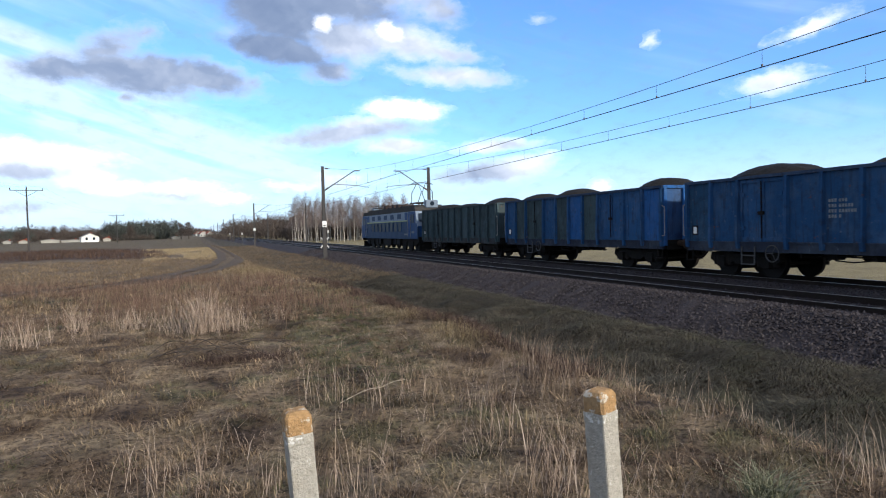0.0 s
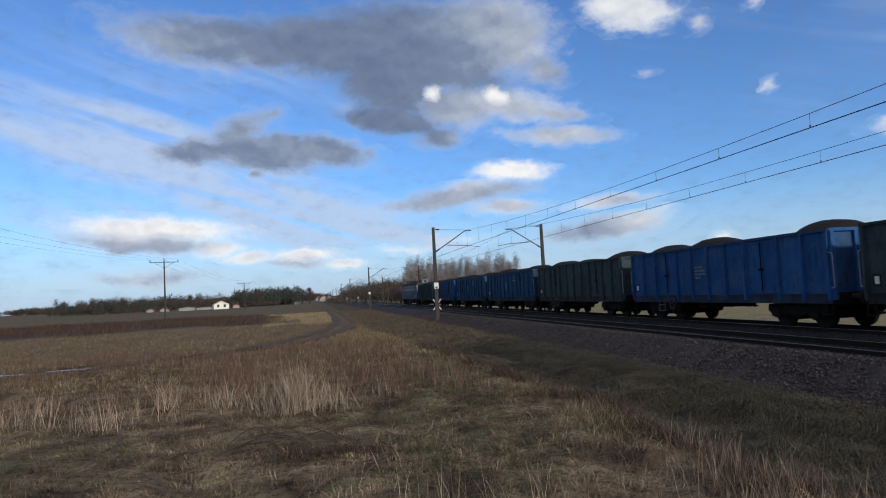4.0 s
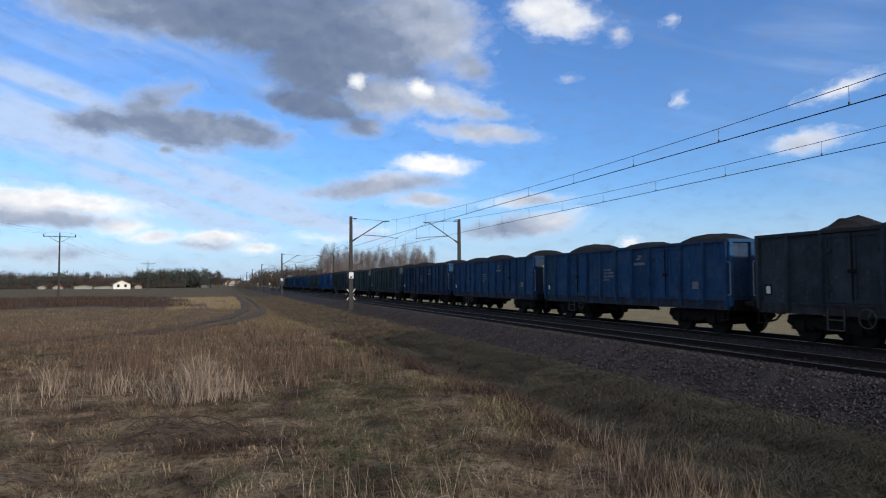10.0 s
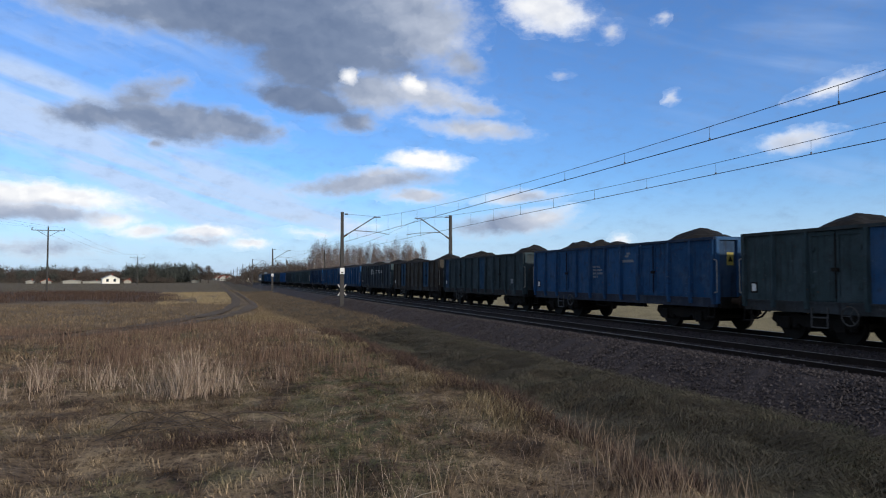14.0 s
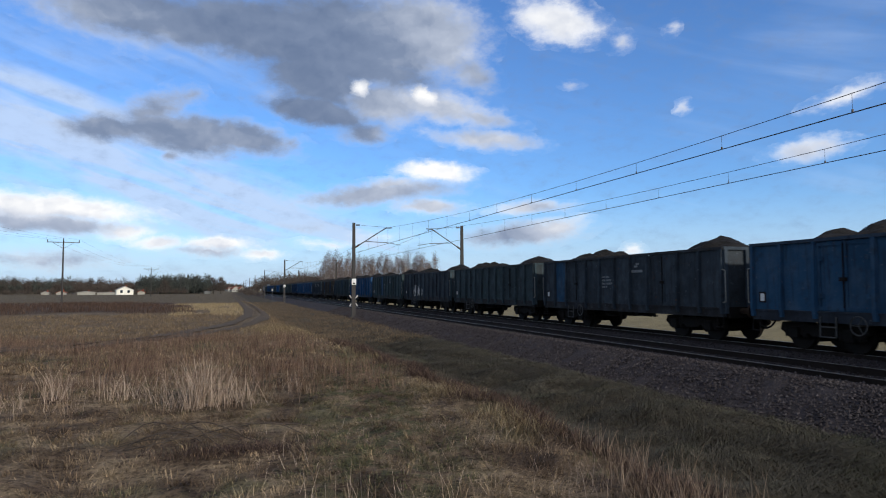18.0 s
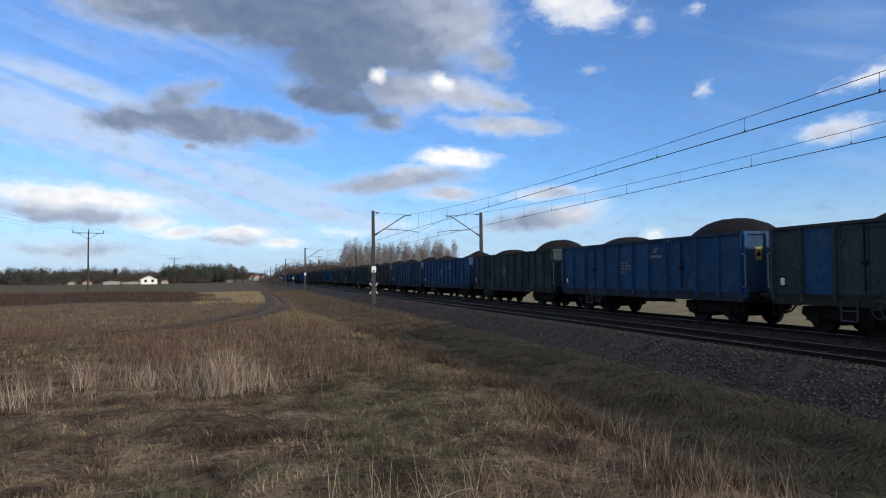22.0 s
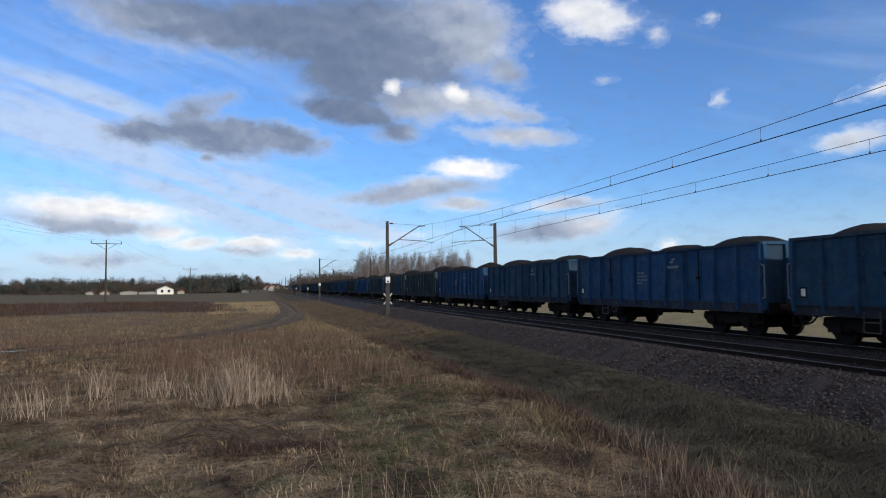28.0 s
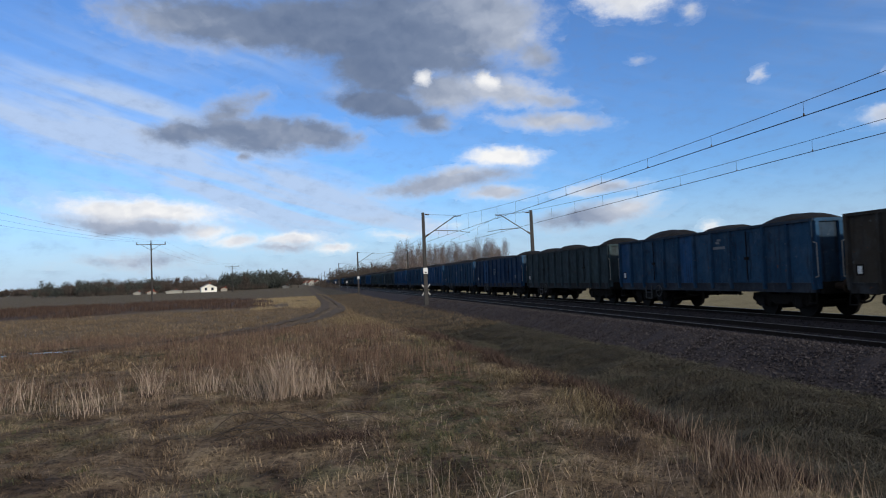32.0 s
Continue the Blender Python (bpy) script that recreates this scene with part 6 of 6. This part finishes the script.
def trunk(rng, tall, r, limbs, first, reach):
    n, k = 6, 6
    line = [(0, 0, -0.3)] + [(rng.normal(0, 0.03) * tall * 0.3, rng.normal(0, 0.03) * tall * 0.3, tall * (i + 1) / n) for i in range(n)]
    vs = [(x + (r * (1 - i / n) + 0.012) * math.cos(6.2832 * j / k), y + (r * (1 - i / n) + 0.012) * math.sin(6.2832 * j / k), z) for i, (x, y, z) in enumerate(line) for j in range(k)]
    m = Mesh().add(vs, [(i * k + j, i * k + (j + 1) % k, (i + 1) * k + (j + 1) % k, (i + 1) * k + j) for i in range(n) for j in range(k)])
    twigs_out = []
    for i in range(limbs):
        z = tall * (first + (0.95 - first) * (i + rng.random()) / limbs)
        a = rng.random() * 6.283
        k = reach * tall * (1.05 - z / tall) * (0.7 + 0.6 * rng.random())
        e = Vector((math.cos(a) * k, math.sin(a) * k, z + k * 1.1))
        twigs_out.append(Mesh().rod((0, 0, z), e, r * 0.3 * (1.1 - z / tall) + 0.01, 0.008, 4, False))
    return m, twigs_out


def make_tree(name, seed, tall, r, bark, leaf, label, first=0.3, reach=0.28, count=520, size=0.8, thin=0.018, fat=0.2):
    rng = np.random.default_rng(seed)
    tree = tagged(new(name), label, "tree", "trees along the railway")
    stem, limbs = trunk(rng, tall, r, 8, first, reach)
    part("trunk", stem, bark, tree)
    for limb in limbs:
        part("limb", limb, bark, tree)
    vs, fs, k = [], [], 0
    for i in range(7):
        a, z = rng.random() * 6.283, tall * (first + 0.1 + (0.9 - first) * (i + 0.5) / 7)
        off = fat * tall * 0.5 * (1.15 - z / tall)
        v, f = twigs(rng, np.array([math.cos(a) * off, math.sin(a) * off, z]), fat * tall * (1.25 - z / tall) * 0.8, tall * 0.13, count // 7, size, thin)
        vs.append(v), fs.append(f + k)
        k += len(v)
    part("crown", raw("crown", np.concatenate(vs), np.concatenate(fs), leaf), None, tree)
    return tree


def woods(name, spots, leaf, label, seed, tall, spread, count, size, thin, stems=True):
    """Far trees that nobody could count, as one mesh of trunks and small clumps."""
    rng = np.random.default_rng(seed)
    vs, fs, k = [], [], 0
    for x, y in spots:
        h = tall * (0.55 + 0.75 * rng.random() ** 1.5)
        base = lie(x, y) if y < 150 else -0.6
        v, f = twigs(rng, np.array([x, y, base + h * 0.56]), spread * (0.7 + 0.5 * rng.random()), h * 0.46, count, size, thin)
        vs.append(v), fs.append(f + k)
        k += len(v)
        if stems:
            m = Mesh().rod((x, y, base), (x, y, base + h * 0.9), h * 0.014 + 0.03, 0.03, 4, False)
            vs.append(np.array([tuple(p) for p in m.v])), fs.append(np.array([(a, b, c) for a, b, c, d in m.f] + [(a, c, d) for a, b, c, d in m.f]) + k)
            k += len(m.v)
    tagged(new(name, raw(name, np.concatenate(vs), np.concatenate(fs), leaf)), label, "woods", kind="stuff")


def make_trees():
    birches = [make_tree("birch", 100 + i, 8.0 + i * 0.9, 0.11, BIRCH, TWIG, "slender bare birch with a pale trunk beyond the tracks", 0.3, 0.24, 1500, 0.9, 0.009, 0.23) for i in range(4)]
    rng = random.Random(3)
    for i in range(70):
        y = 150 + rng.random() * 26
        x = 20.5 + 29 * (i + rng.random()) / 70 + (y - 155) * 0.15
        kind = birches[i % 4]
        m = pose(x, y, -0.75, 0, 0, rng.random() * 360)
        if i < 4:
            kind.matrix_basis = m
        else:
            copy_thing(kind, m)
    r = np.random.default_rng(8)
    woods("thicket_by_track", np.column_stack([22 + 26 * r.random(160), 172 + 22 * r.random(160)]), THICKET, "dark bare thicket behind the birches", 21, 4.6, 2.2, 150, 1.1, 0.05)
    x = 15 + 22 * r.random(150)
    woods("woods_by_track", np.column_stack([x + 6, 200 + 130 * r.random(150)]), THICKET, "dark bare woods along the far side of the tracks", 22, 7.0, 2.6, 170, 1.4, 0.06)
    woods("far_woods_by_track", np.column_stack([20 + 34 * r.random(160), 330 + 300 * r.random(160)]), THICKET, "distant bare woods along the railway", 23, 9.5, 4.0, 150, 2.0, 0.1)
    woods("west_verge_trees", np.column_stack([6.2 + 3.0 * r.random(26), 190 + 260 * r.random(26)]), THICKET, "bare bushes along the near side of the tracks", 24, 3.0, 1.4, 110, 0.9, 0.04)
    # beyond the field
    x = -46 + 36 * r.random(210)
    woods("pine_wood", np.column_stack([x, 380 + 50 * r.random(210)]), HAZED_NEEDLE, "dark pine wood beyond the farm", 25, 8.8, 2.6, 150, 1.3, 0.16)
    x = -150 + 108 * r.random(230)
    woods("field_edge_woods", np.column_stack([x, 400 + 60 * r.random(230)]), THICKET, "line of bare trees and bushes at the field's edge", 26, 7.4, 3.6, 150, 1.8, 0.1)
    x = -150 + 70 * r.random(90)
    woods("field_edge_pines", np.column_stack([x, 392 + 60 * r.random(90)]), HAZED_NEEDLE, "dark pines at the field's edge", 27, 7.8, 2.2, 130, 1.3, 0.16)
    woods("scattered_bushes", np.column_stack([-110 + 100 * r.random(70), 350 + 25 * r.random(70)]), THICKET, "low bushes along the field's edge", 28, 2.8, 2.0, 100, 0.9, 0.07)
    woods("horizon_woods", np.column_stack([-500 + 900 * r.random(260), 900 + 200 * r.random(260)]), THICKET, "low woods on the horizon", 29, 9.0, 9.0, 120, 4.0, 0.5, False)
    big = make_tree("field_tree", 140, 8.0, 0.22, BARK, THICKET, "round bare tree at the end of the field", 0.18, 0.4, 1500, 1.1, 0.045, 0.62)
    big.matrix_basis = pose(-3.4, 352, -0.6)
    copy_thing(big, pose(-7.0, 358, -0.9, 0, 0, 80))
    copy_thing(big, pose(-31, 366, -1.6, 0, 0, 150))
    copy_thing(big, pose(-66, 372, -1.2, 0, 0, 200))


make_trees()


# ---- motion of the train ----
# metres by which the train runs ahead of an even 14.04 m/s
LEAD = [(0, 0.12), (3, -0.15), (6, -0.2), (9, -0.18), (13, -0.08), (19, 0.25), (23, 0.36), (28, 0.26), (32, 0.02)]


def travel(t):
    return PITCH * t + float(np.interp(t, [a for a, _ in LEAD], [b for _, b in LEAD]))


def motions():
    for k, w in enumerate(WAGONS):
        walk(w, [(t, pose(FAR, 23.95 + PITCH * (1 - k) + PITCH * t + d, 0)) for t, d in LEAD])
    walk(LOCO, [(t, pose(FAR, 23.95 + PITCH * (1 - 0) + 16.7 + PITCH * t + d, 0)) for t, d in LEAD])
    turned = {}
    for ob in list(bpy.data.objects):
        if ob.name.split(".")[0] == "wheelset":
            y, r = round(ob.matrix_basis.translation.y, 2), ob.matrix_basis.translation.z
            key = (y, round(r, 3))
            if key in turned:
                ob.rotation_mode = "QUATERNION"
                data = ob.animation_data_create()
                data.action = turned[key].action
                data.action_slot = turned[key].action_slot
            else:
                walk(ob, [(f / FPS, pose(0, y, r, -math.degrees(travel(f / FPS) / r))) for f in range(0, 32 * FPS + 1)])
                turned[key] = ob.animation_data


motions()
